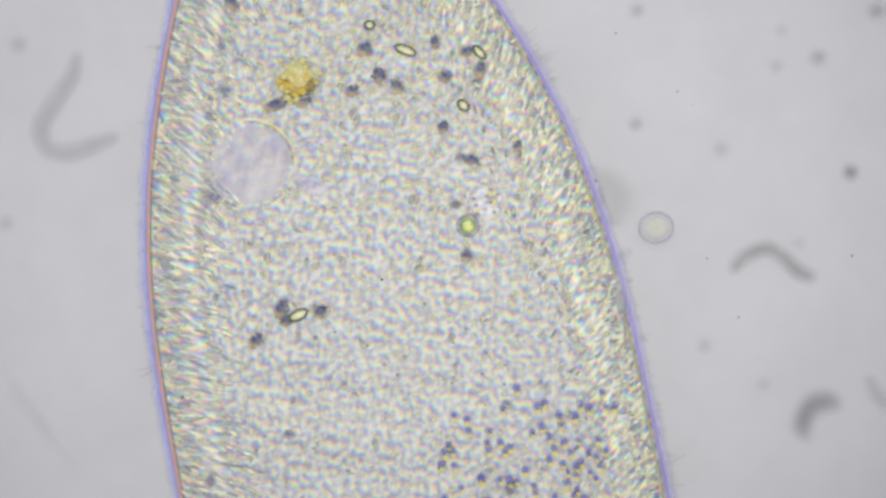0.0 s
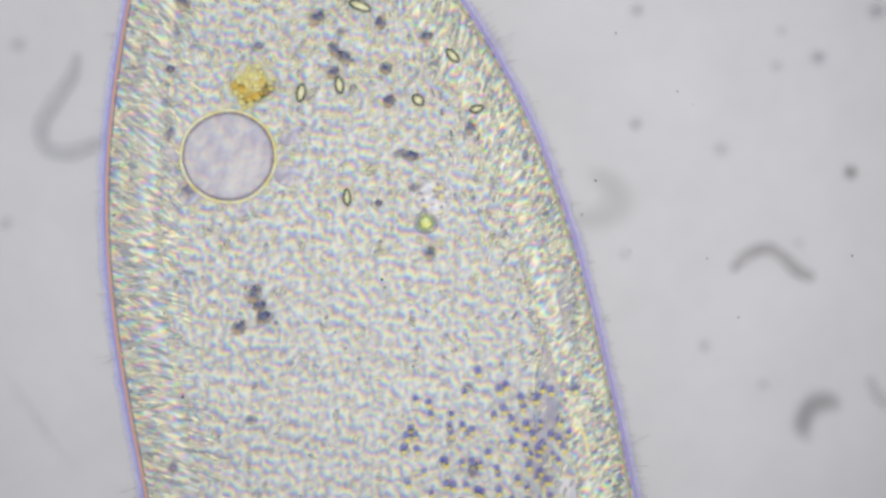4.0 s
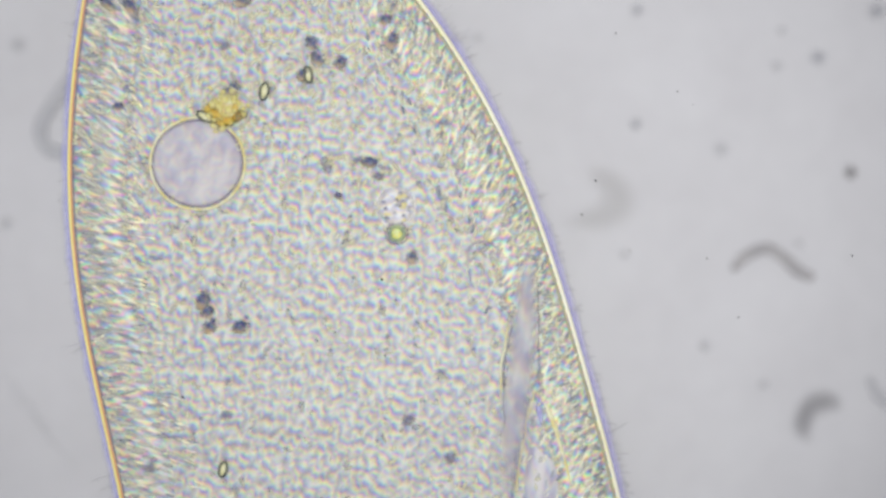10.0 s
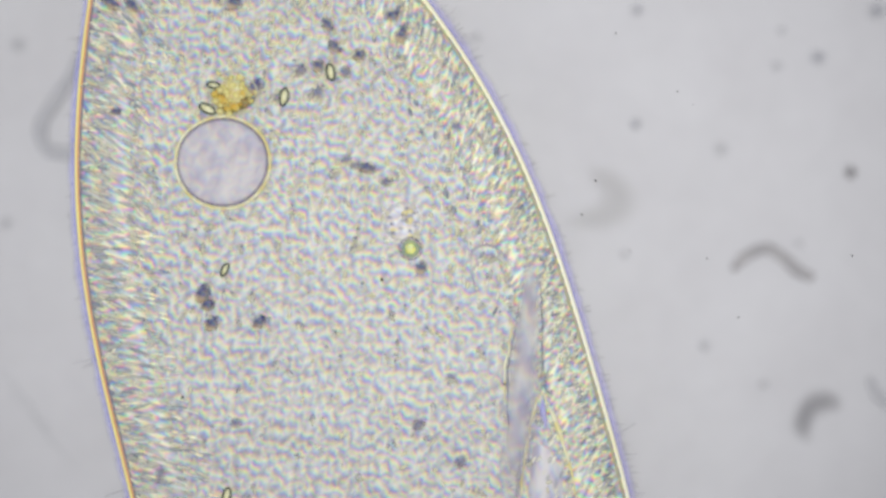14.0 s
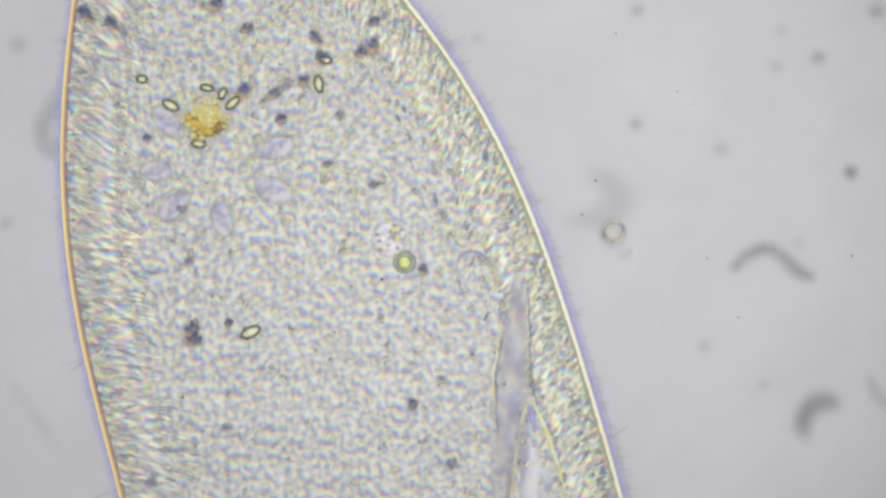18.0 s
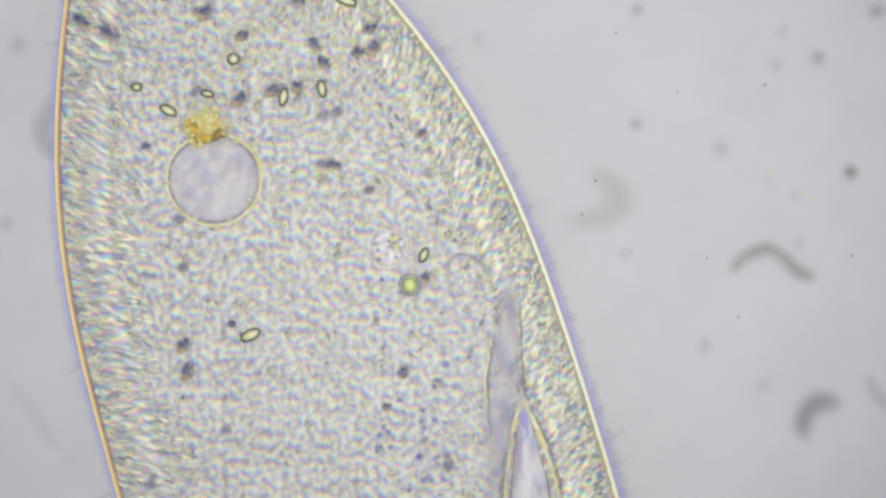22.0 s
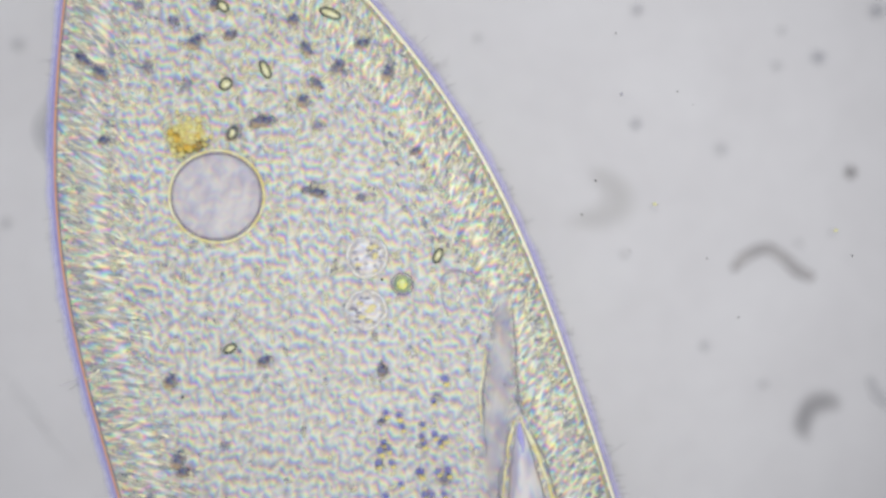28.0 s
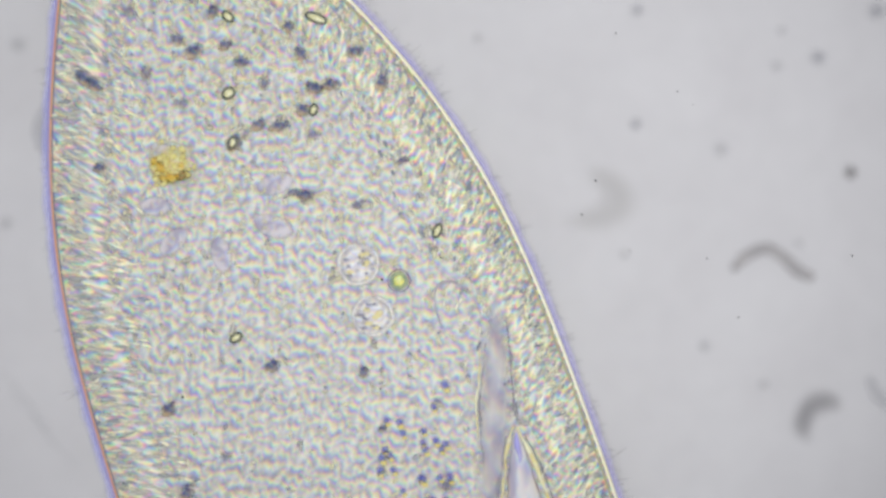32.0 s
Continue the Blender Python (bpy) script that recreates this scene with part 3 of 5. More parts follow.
def sow(count, small, large, seed):
    r = np.random.default_rng(seed)
    y = r.uniform(ys[0], ys[-1], count)
    a, b = np.interp(y, ys, lo), np.interp(y, ys, hi)
    f = r.uniform(0, 1, count)
    x = a + (b - a) * f
    keep = r.uniform(0, 1, count) < (b - a) / 0.8 * np.clip(0.75 + 0.8 * y, 0.4, 1)
    x, y = x[keep], y[keep]
    rad = r.uniform(small, large, len(x))
    long = r.uniform(0.9, 1.9, len(x))
    radii = np.stack([rad * long, rad, rad * 0.34], -1)
    return np.stack([x, y, TOP + r.uniform(-0.35, 0.25, len(x)) * rad], -1), radii, r.uniform(0, math.pi, len(x))


granule_mesh = bpy.data.meshes.new("granule")
bm = bmesh.new()
bmesh.ops.create_icosphere(bm, subdivisions=1, radius=1)
smooth(bm)
bm.to_mesh(granule_mesh)
bm.free()
for count, seed in ((620, 3), (260, 4)):
    p, r, a = sow(count, 0.0032, 0.0066, seed)
    single = 250 if seed == 3 else 0
    for q, w, turn in zip(p[:single], r[:single], a[:single]):
        ob = link("granule", granule_mesh, M_GRANULE, cell)
        ob.matrix_basis = Matrix.LocRotScale(Vector(q.tolist()), Euler((0, 0, float(turn))), Vector(w.tolist()))
    stuff = scatter("granule_layer", p[single:], r[single:], a[single:], M_GRAIN, cell, "fine lilac-grey grains filling the cell")
    # cream spindles offset downwards paint a yellow lens fringe under each grain
    side = np.random.default_rng(seed + 50)
    step = np.stack([side.normal(0.0015, 0.003, len(p)), side.normal(-0.0055, 0.002, len(p)), np.full(len(p), 0.0005)], -1)
    bright = scatter("thread_layer", p + step, r * np.array((1.05, 0.62, 0.7)), a + side.normal(0, 0.5, len(p)), M_WORM, cell, "fine cream-yellow fringes painted below the grains", template=spindle)
    if seed == 4:
        drift = (stuff, bright)

# crowded bright threads, thickest beside the outer bands
sq = np.random.default_rng(29)
p_b, r_b, a_b = [], [], []
for k in range(3000):
    y = sq.uniform(-0.6, 0.64)
    a, b = np.interp(y, ys, lo), np.interp(y, ys, hi)
    f = sq.beta(1.0, 0.95) if k % 3 else sq.uniform(0, 1)
    x = a - 0.02 + (b - a + 0.065) * f
    if sq.uniform() > (0.25 + 0.75 * f) * min(1.0, max(0.10, 0.60 + 1.7 * y)):
        continue
    bend = noise.noise(Vector((x * 11, y * 11, 3.0)))
    p_b.append((x, y, TOP + 0.0035))
    r_b.append((sq.uniform(0.0032, 0.0085), sq.uniform(0.0026, 0.0042), 0.0016))
    a_b.append(1.1 + 2.4 * bend + sq.normal(0, 0.5))
p_b, r_b, a_b = np.array(p_b), np.array(r_b), np.array(a_b)
scatter("bright_thread_layer", p_b, r_b, a_b, M_SQUIG, cell, "crowded fine pale-yellow squiggles", template=spindle)

# ---- organelles; each has its way over the plan: (seconds, u, v) ----
CELL_ROWS = ((0, 137.2, 18.6, 4.78), (3, 82.2, -3.7, 4.24), (6, 38.5, -13.4, 3.2), (7.5, 25.2, -13.3, 2.53), (9, 11.2, -9.1, 1.82),
             (10.5, 6.8, -25.6, 1.22), (11.0, 17.7, -19.1, -0.3), (11.2, 37.0, -36.8, -0.85), (11.5, 59.0, -37.8, 0.35), (12, 43.2, -23.3, 1.78),
             (13, 29.6, -8.9, 1.31), (14.5, 17.1, -9.8, 0.68), (17, 2.5, -6.3, 0.17), (19, 0, 0, 0), (21, -5.7, 2.0, -0.35),
             (23, -9.2, 7.1, -0.93), (25, -9.6, 7.3, -1.25), (28, -13.0, 34.6, -1.58), (30, -12.1, 40.7, -2.32), (32, -16.6, 51.3, -2.72))
LEFT_ROWS = ((0, 140.6, 42.3, 4.31), (3, 84.5, 20.7, 3.66), (6, 42.8, 3.1, 3.09), (7.5, 27.5, 1.3, 2.63), (9, 13.6, 0.8, 1.9),
             (10.5, 7.0, -24.6, 1.27), (11.0, 19.2, -9.2, -1.42), (11.2, 45.2, -43.2, -2.65), (11.5, 69.0, -39.7, -1.17), (12, 45.2, -18.4, 1.59),
             (13, 31.2, 2.5, 1.28), (14.5, 18.9, -0.6, 0.21), (17, 0, -2.3, -0.33), (19, 0, 0, 0), (21, -7.2, -2.5, -0.6),
             (23, -7.4, 1.8, -1.18), (25, -6.2, 1.9, -1.77), (28, -11.4, 24.2, -1.85), (30, -6.6, 31.2, -2.28), (32, -16.0, 35.5, -2.7))
RIGHT_ROWS = ((0, 133.9, -5.0, 5.24), (3, 79.8, -28.2, 4.81), (6, 34.3, -29.9, 3.3), (7.5, 22.9, -28.0, 2.43), (9, 8.8, -19.0, 1.74),
              (10.5, 6.6, -26.6, 1.17), (11.0, 16.2, -29.0, 0.79), (11.2, 28.8, -30.5, 0.95), (11.5, 48.9, -35.9, 1.87), (12, 41.2, -28.2, 1.96),
              (13, 28.1, -20.3, 1.34), (14.5, 15.3, -19.0, 1.16), (17, 5.1, -10.4, 0.67), (19, 0, 0, 0), (21, -4.3, 6.5, -0.1),
              (23, -11.0, 12.4, -0.68), (25, -13.1, 12.8, -0.73), (28, -14.6, 45.0, -1.32), (30, -17.6, 50.2, -2.36), (32, -17.3, 67.1, -2.75))
TIMES = [row[0] for row in CELL_ROWS]


def shifted(row):
    """The pose of the cell, or of a band, that is moved by (du, dv) and turned about the pivot."""
    t, du, dv, turn = row
    p = at(PIV[0] + du, PIV[1] + dv)
    return pose(p.x, p.y, 0, 0, 0, -turn)


CELL_POSE = [shifted(row) for row in CELL_ROWS]
moving = []   # (part, rows in the cell's space)


def between(keys, t, k):
    return float(np.interp(t, [key[0] for key in keys], [key[k] for key in keys]))


def carried(ob, way, z=TOP, turn=0.0, depth=((0, 0.0), (32, 0.0)), spin=0.0):
    """Key a part of the cell, or a thing in it, along its way; depth: how far it has sunk, time by time; turn, spin: degrees at the start and gained."""
    times = sorted({*TIMES, *(d[0] for d in depth), *(w[0] for w in way)})
    rows = []
    for t in times:
        du, dv, a = (between(CELL_ROWS, t, k) for k in (1, 2, 3))
        m = shifted((t, du, dv, a)).inverted()
        p = at(between(way, t, 1), between(way, t, 2), z - between(depth, t, 1))
        if ob.parent:
            p = m @ p
        rows.append((t, pose(p.x, p.y, p.z, 0, 0, turn + (a if ob.parent else 0) + spin * t / 32)))
    moving.append((ob, rows))


def place(u, v):
    """A way that goes with the cell, for a point at (u, v) at 19 s."""
    out = []
    for t, du, dv, a in CELL_ROWS:
        c, s = math.cos(radians(a)), math.sin(radians(a))
        x, y = u - PIV[0], v - PIV[1]
        out.append((t, PIV[0] + du + c * x - s * y, PIV[1] + dv + s * x + c * y))
    return out


def shift_way(way, du, dv):
    return [(t, u + du, v + dv) for t, u, v in way]


# contractile vacuole: sunk into the cell so that it seems to shrink when it empties
vac_way = ((0, 440, 292), (1.5, 428, 284), (3, 420, 280), (5.5, 390, 279), (6, 391, 280), (7.5, 370, 285), (9, 357, 293), (10.5, 348, 288), (11, 362, 282),
           (11.2, 382, 274), (11.5, 412, 264), (12, 402, 287), (13, 390, 288), (14.5, 393, 288), (17, 377, 298), (19, 376, 305), (20.5, 370, 315), (21, 368, 318), (23, 390, 316),
           (25, 386, 320), (28, 384, 348), (29, 385, 350), (30, 380, 355), (32, 375, 365))
DEPTH_V = ((0, 0.0085), (1.0, 0.0045), (2.5, 0.002), (3.5, 0.001), (6.0, 0.001), (6.3, 0.012), (6.6, 0.045), (8.2, 0.045), (8.7, 0.022), (9.2, 0.006), (12, 0.0), (17.1, 0.0), (17.4, 0.012), (17.7, 0.045),
           (19.4, 0.045), (19.9, 0.018), (20.3, 0.007), (23, 0.005), (24, 0.008), (25, 0.004), (26, 0.0), (29.0, 0), (29.2, 0.012), (29.45, 0.045), (32, 0.045))
vac = part("contractile_vacuole", blob(0.079, 0.076, 0.011, 0.03, 4, 2, 1.2), M_VAC, cell, "round clear lilac vacuole")
part("membrane", ring(0.079, 0.076, 0.0022, 0.003, 56, 8, 0.02, 1), M_RING, vac, "thin violet-grey skin")
part("rim", ring(0.0842, 0.0812, 0.0028, 0.002, 56, 8, 0.02, 1), M_RIM, vac, "bright pale-yellow outer rim")
carried(vac, vac_way, TOP + 0.004, depth=DEPTH_V)
EMPTY_V = ((0, 0.006), (5, 0.005), (6.0, 0.0035), (6.6, 0.001), (8.4, 0.0), (9.2, 0.012), (16.2, 0.012), (17.2, 0.0005), (19.6, 0.0005), (20.5, 0.012), (29.0, 0.012), (29.5, 0.001), (32, 0.003))
for k, (a, q, s) in enumerate(((133, 119, 38), (180, 98, 36), (-137, 94, 38), (-79, 88, 38), (-18, 112, 45), (19, 118, 42))):
    ves = part("collecting_vesicle", blob(0.001 * s, 0.00058 * s, 0.006, 0.2, 3, k), M_SPOT, cell, "small clear lilac feeder bladder")
    part("rim", ring(0.001 * s, 0.00058 * s, 0.0018, 0.0005, 36, 6, 0.3, k), M_WISP, ves)
    carried(ves, shift_way(vac_way, q * math.cos(radians(a)), -q * math.sin(radians(a))), TOP + 0.001, turn=a, depth=EMPTY_V)

# amber food vacuole
yel_way = ((0, 527, 140), (1.5, 490, 140), (3, 465, 145), (5.5, 432, 152), (6, 432, 152), (7.5, 408, 178), (9, 400, 196), (10.5, 400, 190), (11, 404, 182),
           (11.2, 420, 172), (11.5, 450, 165), (12, 434, 182), (13, 424, 178), (14.5, 404, 165), (17, 368, 188), (19, 366, 222), (21, 366, 222), (23, 362, 222),
           (25, 348, 212), (28, 334, 240), (30, 330, 272), (32, 305, 292))
food = part("food_vacuole", blob(0.043, 0.040, 0.007, 0.22, 4, 3, 2.0), M_YEL, None, "amber-yellow lumpy food vacuole inside the pale ciliate")
tagged(food, category="food vacuole")
part("skin", ring(0.041, 0.039, 0.0017, 0.005, 44, 6, 0.18, 3), M_WISP, food, "thin pale skin")
rnd = random.Random(8)
for k in range(9):
    a, q = radians(-175 + 22 * k + rnd.gauss(0, 8)), 0.021 + rnd.gauss(0, 0.004)
    lump = part("food_lump", blob(rnd.uniform(0.010, 0.016), rnd.uniform(0.007, 0.011), 0.004, 0.4, 3, 20 + k, 1.6), M_BROWN if k == 7 else M_AMB, food, "dark brown lump" if k == 7 else "amber lump")
    lump.matrix_basis = pose(q * math.cos(a), q * math.sin(a), 0.007, 0, 0, math.degrees(a) + 90)
yolk = None
for k in range(42):
    if yolk is None:
        yolk = part("food_grain", blob(0.008, 0.006, 0.004, 0.35, 3, 41, 1.6), M_YOLK, food, "pale yellow grain")
        g = yolk
    else:
        g = link("food_grain", yolk.data, M_YOLK, food, "pale yellow grain")
    f = rnd.uniform(0.6, 1.4)
    g.matrix_basis = pose(rnd.gauss(0, 0.018), rnd.gauss(0, 0.016), 0.003 + rnd.uniform(0, 0.004), 0, 0, rnd.uniform(0, 180)) @ Matrix.Diagonal((f, f * rnd.uniform(0.7, 1.3), 1, 1))
carried(food, yel_way, TOP + 0.001, spin=-20)

# green alga with its ring
alga_way = ((0, 828, 400), (1.5, 795, 390), (3, 767, 389), (5.5, 742, 409), (7.5, 735, 418), (9, 715, 424), (10.5, 700, 409), (11, 707, 405), (11.2, 723, 399), (11.5, 750, 398),
            (12, 737, 414), (13, 729, 433), (14.5, 724, 443), (17, 710, 453), (19, 725, 480), (20, 728, 497), (21, 727, 505), (23, 721, 502), (25, 710, 494),
            (28, 712, 503), (30, 717, 499), (32, 706, 497))
alga = part("green_alga", ring(0.0128, 0.0128, 0.0032, 0.003, 28, 8, 0.08, 5), M_ALGA, None, "round yellow-green algal cell inside the pale ciliate")
tagged(alga, category="alga")
part("content", blob(0.0115, 0.0110, 0.004, 0.2, 3, 6), M_SAGE, alga, "pale green content")
part("skin", ring(0.0195, 0.019, 0.0018, 0.0, 32, 6, 0.05, 6), M_RING, alga, "thin violet-grey skin")
carried(alga, alga_way, TOP + 0.004)


def granular(size, way, depth, seed):
    """A pale round vacuole with grains in it."""
    v = part("granular_vacuole", blob(size * 1.06, size * 1.06, 0.014, 0.14, 4, seed), M_PALE, None, "round pale vacuole with bright rim and grey grains in the ciliate")
    tagged(v, category="vacuole", group="granular vacuoles")
    part("rim", ring(size * 0.92, size * 0.92, 0.0045, 0.0025, 60, 8, 0.14, seed), M_GLOW, v, "bright rim")
    rn = random.Random(seed)
    for k in range(20):
        a, q = rn.uniform(0, 6.28), size * math.sqrt(rn.random()) * 0.72
        g = part("grain", blob(rn.uniform(0.0045, 0.0085), rn.uniform(0.0035, 0.0055), 0.003, 0.3, 3, seed + k), (M_DIM, M_GRANULE, M_RIM)[k % 3], v)
        g.location = (q * math.cos(a), q * math.sin(a), 0.014 * math.sqrt(1 - (q / size) ** 2) - 0.0005)
    carried(v, way, TOP + 0.003, depth=depth)


granular(0.037, ((0, 860, 360), (3, 785, 350), (6, 742, 355), (7.5, 728, 360), (9, 706, 368), (10.5, 700, 365), (11, 706, 362), (11.2, 722, 356), (11.5, 752, 350), (12, 740, 375), (13, 722, 390),
                 (14.5, 706, 396), (17, 688, 418), (19, 691, 427), (21, 692, 440), (23, 680, 438), (25, 664, 450), (28, 650, 455), (30, 648, 458), (32, 635, 468)),
         ((0, 0.009), (12, 0.008), (19, 0.008), (20, 0.004), (22.5, 0.004), (23.5, 0.010), (24.5, 0.010), (25.5, 0.0), (32, 0.0)), 31)
granular(0.036, ((0, 790, 470), (6, 710, 480), (11, 690, 490), (11.5, 735, 480), (13, 705, 500), (19, 672, 535), (23, 660, 550), (25, 645, 550), (28, 648, 549), (30, 653, 552), (32, 660, 560)),
         ((0, 0.03), (21.8, 0.03), (22.7, 0.007), (23.5, 0.010), (25, 0.007), (26, 0.0), (32, 0.0)), 47)

# dark grains and green crystals


def dark_grain(way, s=0.012, stretch=1.3, turn=0, seed=0, spin=0.0, mat=M_DARK, depth=((0, 0.0), (32, 0.0))):
    g = part("dark_grain", blob(s * stretch * 1.2, s * 1.2, s * 0.4, 0.55, 4, seed, 1.6), mat, None, "blue-grey dark food grain inside the pale ciliate" if mat == M_DARK else "dim greyish-blue food grain deep inside the pale ciliate")
    tagged(g, category="grain", group="dark food grains")
    carried(g, way, TOP + 0.003, turn=turn, spin=spin, depth=depth)


def crystal(way, le=0.02, w=0.0095, turn=0, seed=0, spin=0.0, depth=((0, 0.0), (32, 0.0))):
    """A green rod crystal: a dark rim round a pale core."""
    le, w = le * 1.1, w * 1.15
    c = part("crystal", ring(le * 0.74, w * 0.66, 0.0025, 0.003, 12, 6, 0.14, seed), M_CRYS, None, "small olive-green rod crystal with pale core in the ciliate")
    tagged(c, category="crystal", group="rod crystals")
    part("core", blob(le * 0.66, w * 0.58, 0.004, 0.1, 2, seed), M_CORE, c, "pale yellow core")
    carried(c, way, TOP + 0.004, turn=turn, spin=spin, depth=depth)


def flow(*keys):
    """A whole way from the keys of a grain; before the first and after the last it goes with the cell."""
    out = list(keys)
    for end, times in ((keys[0], [t for t in TIMES if t < keys[0][0]]), (keys[-1], [t for t in TIMES if t > keys[-1][0]])):
        t, u, v = end
        q = shifted((t, *(between(CELL_ROWS, t, k) for k in (1, 2, 3)))).inverted() @ at(u, v)
        for t in times:
            p = shifted((t, *(between(CELL_ROWS, t, k) for k in (1, 2, 3)))) @ q
            out.append((t, p.x * 1000 + 784, 441 - p.y * 1000))
    return sorted(out)


def near_top(*spans):
    """How deep a grain lies: raised into the camera's view during spans, sunk out of sight otherwise."""
    keys = {0: 0.022, 32: 0.022}
    for t0, t1 in spans:
        keys.update({max(0, t0 - 0.8): 0.022, max(0, t0): 0.0, min(32, t1): 0.0, min(32, t1 + 0.8): 0.022})
        if t0 <= 0:
            keys[0] = 0.0
        if t1 >= 32:
            keys[32] = 0.0
    return tuple(sorted(keys.items()))


cr19 = flow((0, 497, 548), (1.5, 478, 540), (3, 466, 522), (5.5, 428, 521), (6, 424, 525), (6.5, 407, 508), (7.5, 381, 515), (8, 371, 531), (9, 368, 530), (10.5, 355, 533), (11, 365, 512), (11.2, 385, 495), (11.5, 418, 477),
            (12, 388, 501), (13, 373, 517), (14.5, 349, 525), (16.5, 331, 573), (17, 334, 584), (19, 338, 583), (21, 334, 618), (22, 330, 658), (23, 322, 680), (24, 314, 703), (25, 311, 730), (27.5, 311, 790), (28, 315, 815), (29, 323, 838), (30, 332, 848), (31, 331, 868))
cr28 = flow((0, 455, 603), (3, 436, 590), (5.5, 415, 568), (6, 415, 568), (7.5, 395, 577), (9, 380, 578), (10.5, 372, 575), (11, 382, 562), (11.5, 425, 552), (12, 400, 565), (13, 382, 572), (14.5, 372, 574), (17, 345, 600),
            (19, 336, 600), (21, 325, 606), (23, 327, 617), (25, 310, 628), (27.5, 300, 658), (28, 302, 675), (29, 307, 692), (30, 303, 694), (31, 301, 710), (32, 300, 724))
cr28b = flow((0, 567, 552), (3, 482, 558), (6, 447, 573), (7.5, 433, 577), (9, 430, 580), (10.5, 423, 579), (11, 440, 567), (11.5, 490, 548), (12, 475, 562), (13, 465, 575), (14.5, 458, 568), (17, 455, 580),
             (19, 459, 596), (21, 452, 602), (23, 455, 598), (25, 459, 609), (25.5, 466, 611), (27.5, 467, 635), (28, 467, 640), (29, 476, 646), (30, 483, 638), (32, 480, 648))
dk = flow((0, 826, 451), (1.5, 798, 445), (3, 779, 445), (5.5, 743, 453), (7.5, 740, 457), (9, 733, 461), (10.5, 730, 446), (11, 739, 437), (11.2, 755, 432), (11.5, 779, 428), (12, 766, 440), (13, 754, 465),
          (14.5, 744, 473), (17, 743, 474), (18, 749, 476), (19, 757, 486), (20, 760, 492), (21, 756, 492), (23, 750, 488))
g9c = flow((0, 836, 284), (1, 805, 283), (2, 778, 277), (3, 749, 274), (6, 703, 284), (7.5, 680, 278), (9, 656, 286), (10.5, 655, 288), (11.5, 690, 280), (12, 672, 293), (13, 658, 298), (14.5, 645, 298), (17, 614, 296), (18, 602, 296),
           (19, 597, 291), (21, 592, 288), (22, 592, 292), (23, 588, 303), (24, 585, 313), (25, 577, 319), (28, 563, 341), (30, 559, 345), (32, 541, 346))
chain_low = flow((0, 706, 153), (1, 684, 130), (2, 652, 105), (3, 630, 99), (5.5, 605, 110), (6, 607, 107), (7, 595, 102), (7.5, 589, 109), (8.5, 573, 114), (9, 573, 111), (10.5, 560, 100), (11, 566, 90), (11.5, 622, 75), (12, 610, 92), (13, 600, 82), (14.5, 589, 85),
                 (17, 568, 96), (19, 575, 106), (21, 566, 110), (23, 586, 116), (24, 581, 120), (25, 573, 122), (27.5, 565, 141), (28, 562, 149), (29, 564, 155), (30, 567, 155), (31, 565, 158), (32, 555, 157))
chain_top = flow((0, 672, 135), (3, 608, 98), (5.5, 582, 81), (6, 586, 80), (7.5, 571, 81), (9, 559, 84), (10.5, 551, 72), (11, 557, 60), (11.5, 610, 42), (12, 597, 52), (13, 585, 46), (14.5, 577, 46), (17, 556, 58), (19, 562, 74), (21, 554, 75), (23, 562, 84),
                 (25, 548, 78), (28, 543, 88), (30, 546, 88), (32, 533, 97))
climber = flow((0, 645, 86), (0.5, 631, 81), (1, 622, 72), (2, 604, 57), (3, 579, 49), (3.5, 570, 41), (6, 520, 8), (9, 437, 8), (10.5, 428, -6), (11.5, 470, -14), (13, 427, 4), (17, 381, 5), (19, 384, 12), (21, 373, 18), (22, 362, 22), (23, 352, 31), (24, 352, 40),
               (25, 348, 45), (27.5, 343, 67), (28, 345, 75), (29, 345, 87), (30, 346, 98), (32, 342, 92))
outer_grain = flow((0, 826, 92), (1, 807, 81), (2, 796, 72), (3.5, 767, 66), (5.5, 721, 61), (6, 720, 57), (7.5, 704, 54), (9, 692, 42), (10.5, 680, 31), (11.5, 735, 20), (13, 705, 30), (14.5, 690, 28), (17, 668, 35), (19, 656, 42), (21, 654, 46), (23, 655, 55), (25, 648, 53),
                   (27.5, 643, 72), (28, 640, 78), (30, 642, 83), (31, 637, 86), (32, 627, 92))
kidney = flow((0, 851, 123), (3.5, 793, 93), (6, 749, 78), (7.5, 730, 74), (9, 706, 77), (10.5, 693, 66), (11, 697, 58), (11.5, 741, 49), (12, 727, 60), (13, 720, 64), (14.5, 704, 61), (16.5, 674, 74), (17, 668, 77), (19, 657, 83), (21, 657, 84), (22.5, 666, 86), (23, 671, 87),
              (24, 682, 89), (25.5, 682, 92), (27.5, 688, 121), (28, 686, 130), (29, 686, 139), (30, 689, 139), (31, 684, 142), (32, 675, 147))
drop = flow((0, 790, 136), (1, 766, 133), (1.5, 755, 127), (2.5, 717, 127), (3.5, 697, 121), (5.5, 654, 126), (6, 650, 122), (7.5, 631, 116), (9, 615, 114), (10.5, 602, 106), (11, 604, 97), (11.5, 651, 82), (12, 637, 92), (13, 630, 94), (14.5, 640, 100), (17, 641, 93), (19, 639, 93),
            (21, 635, 92), (23, 635, 97), (24, 629, 101), (25, 616, 100), (28, 602, 116), (30, 598, 118), (32, 585, 150))
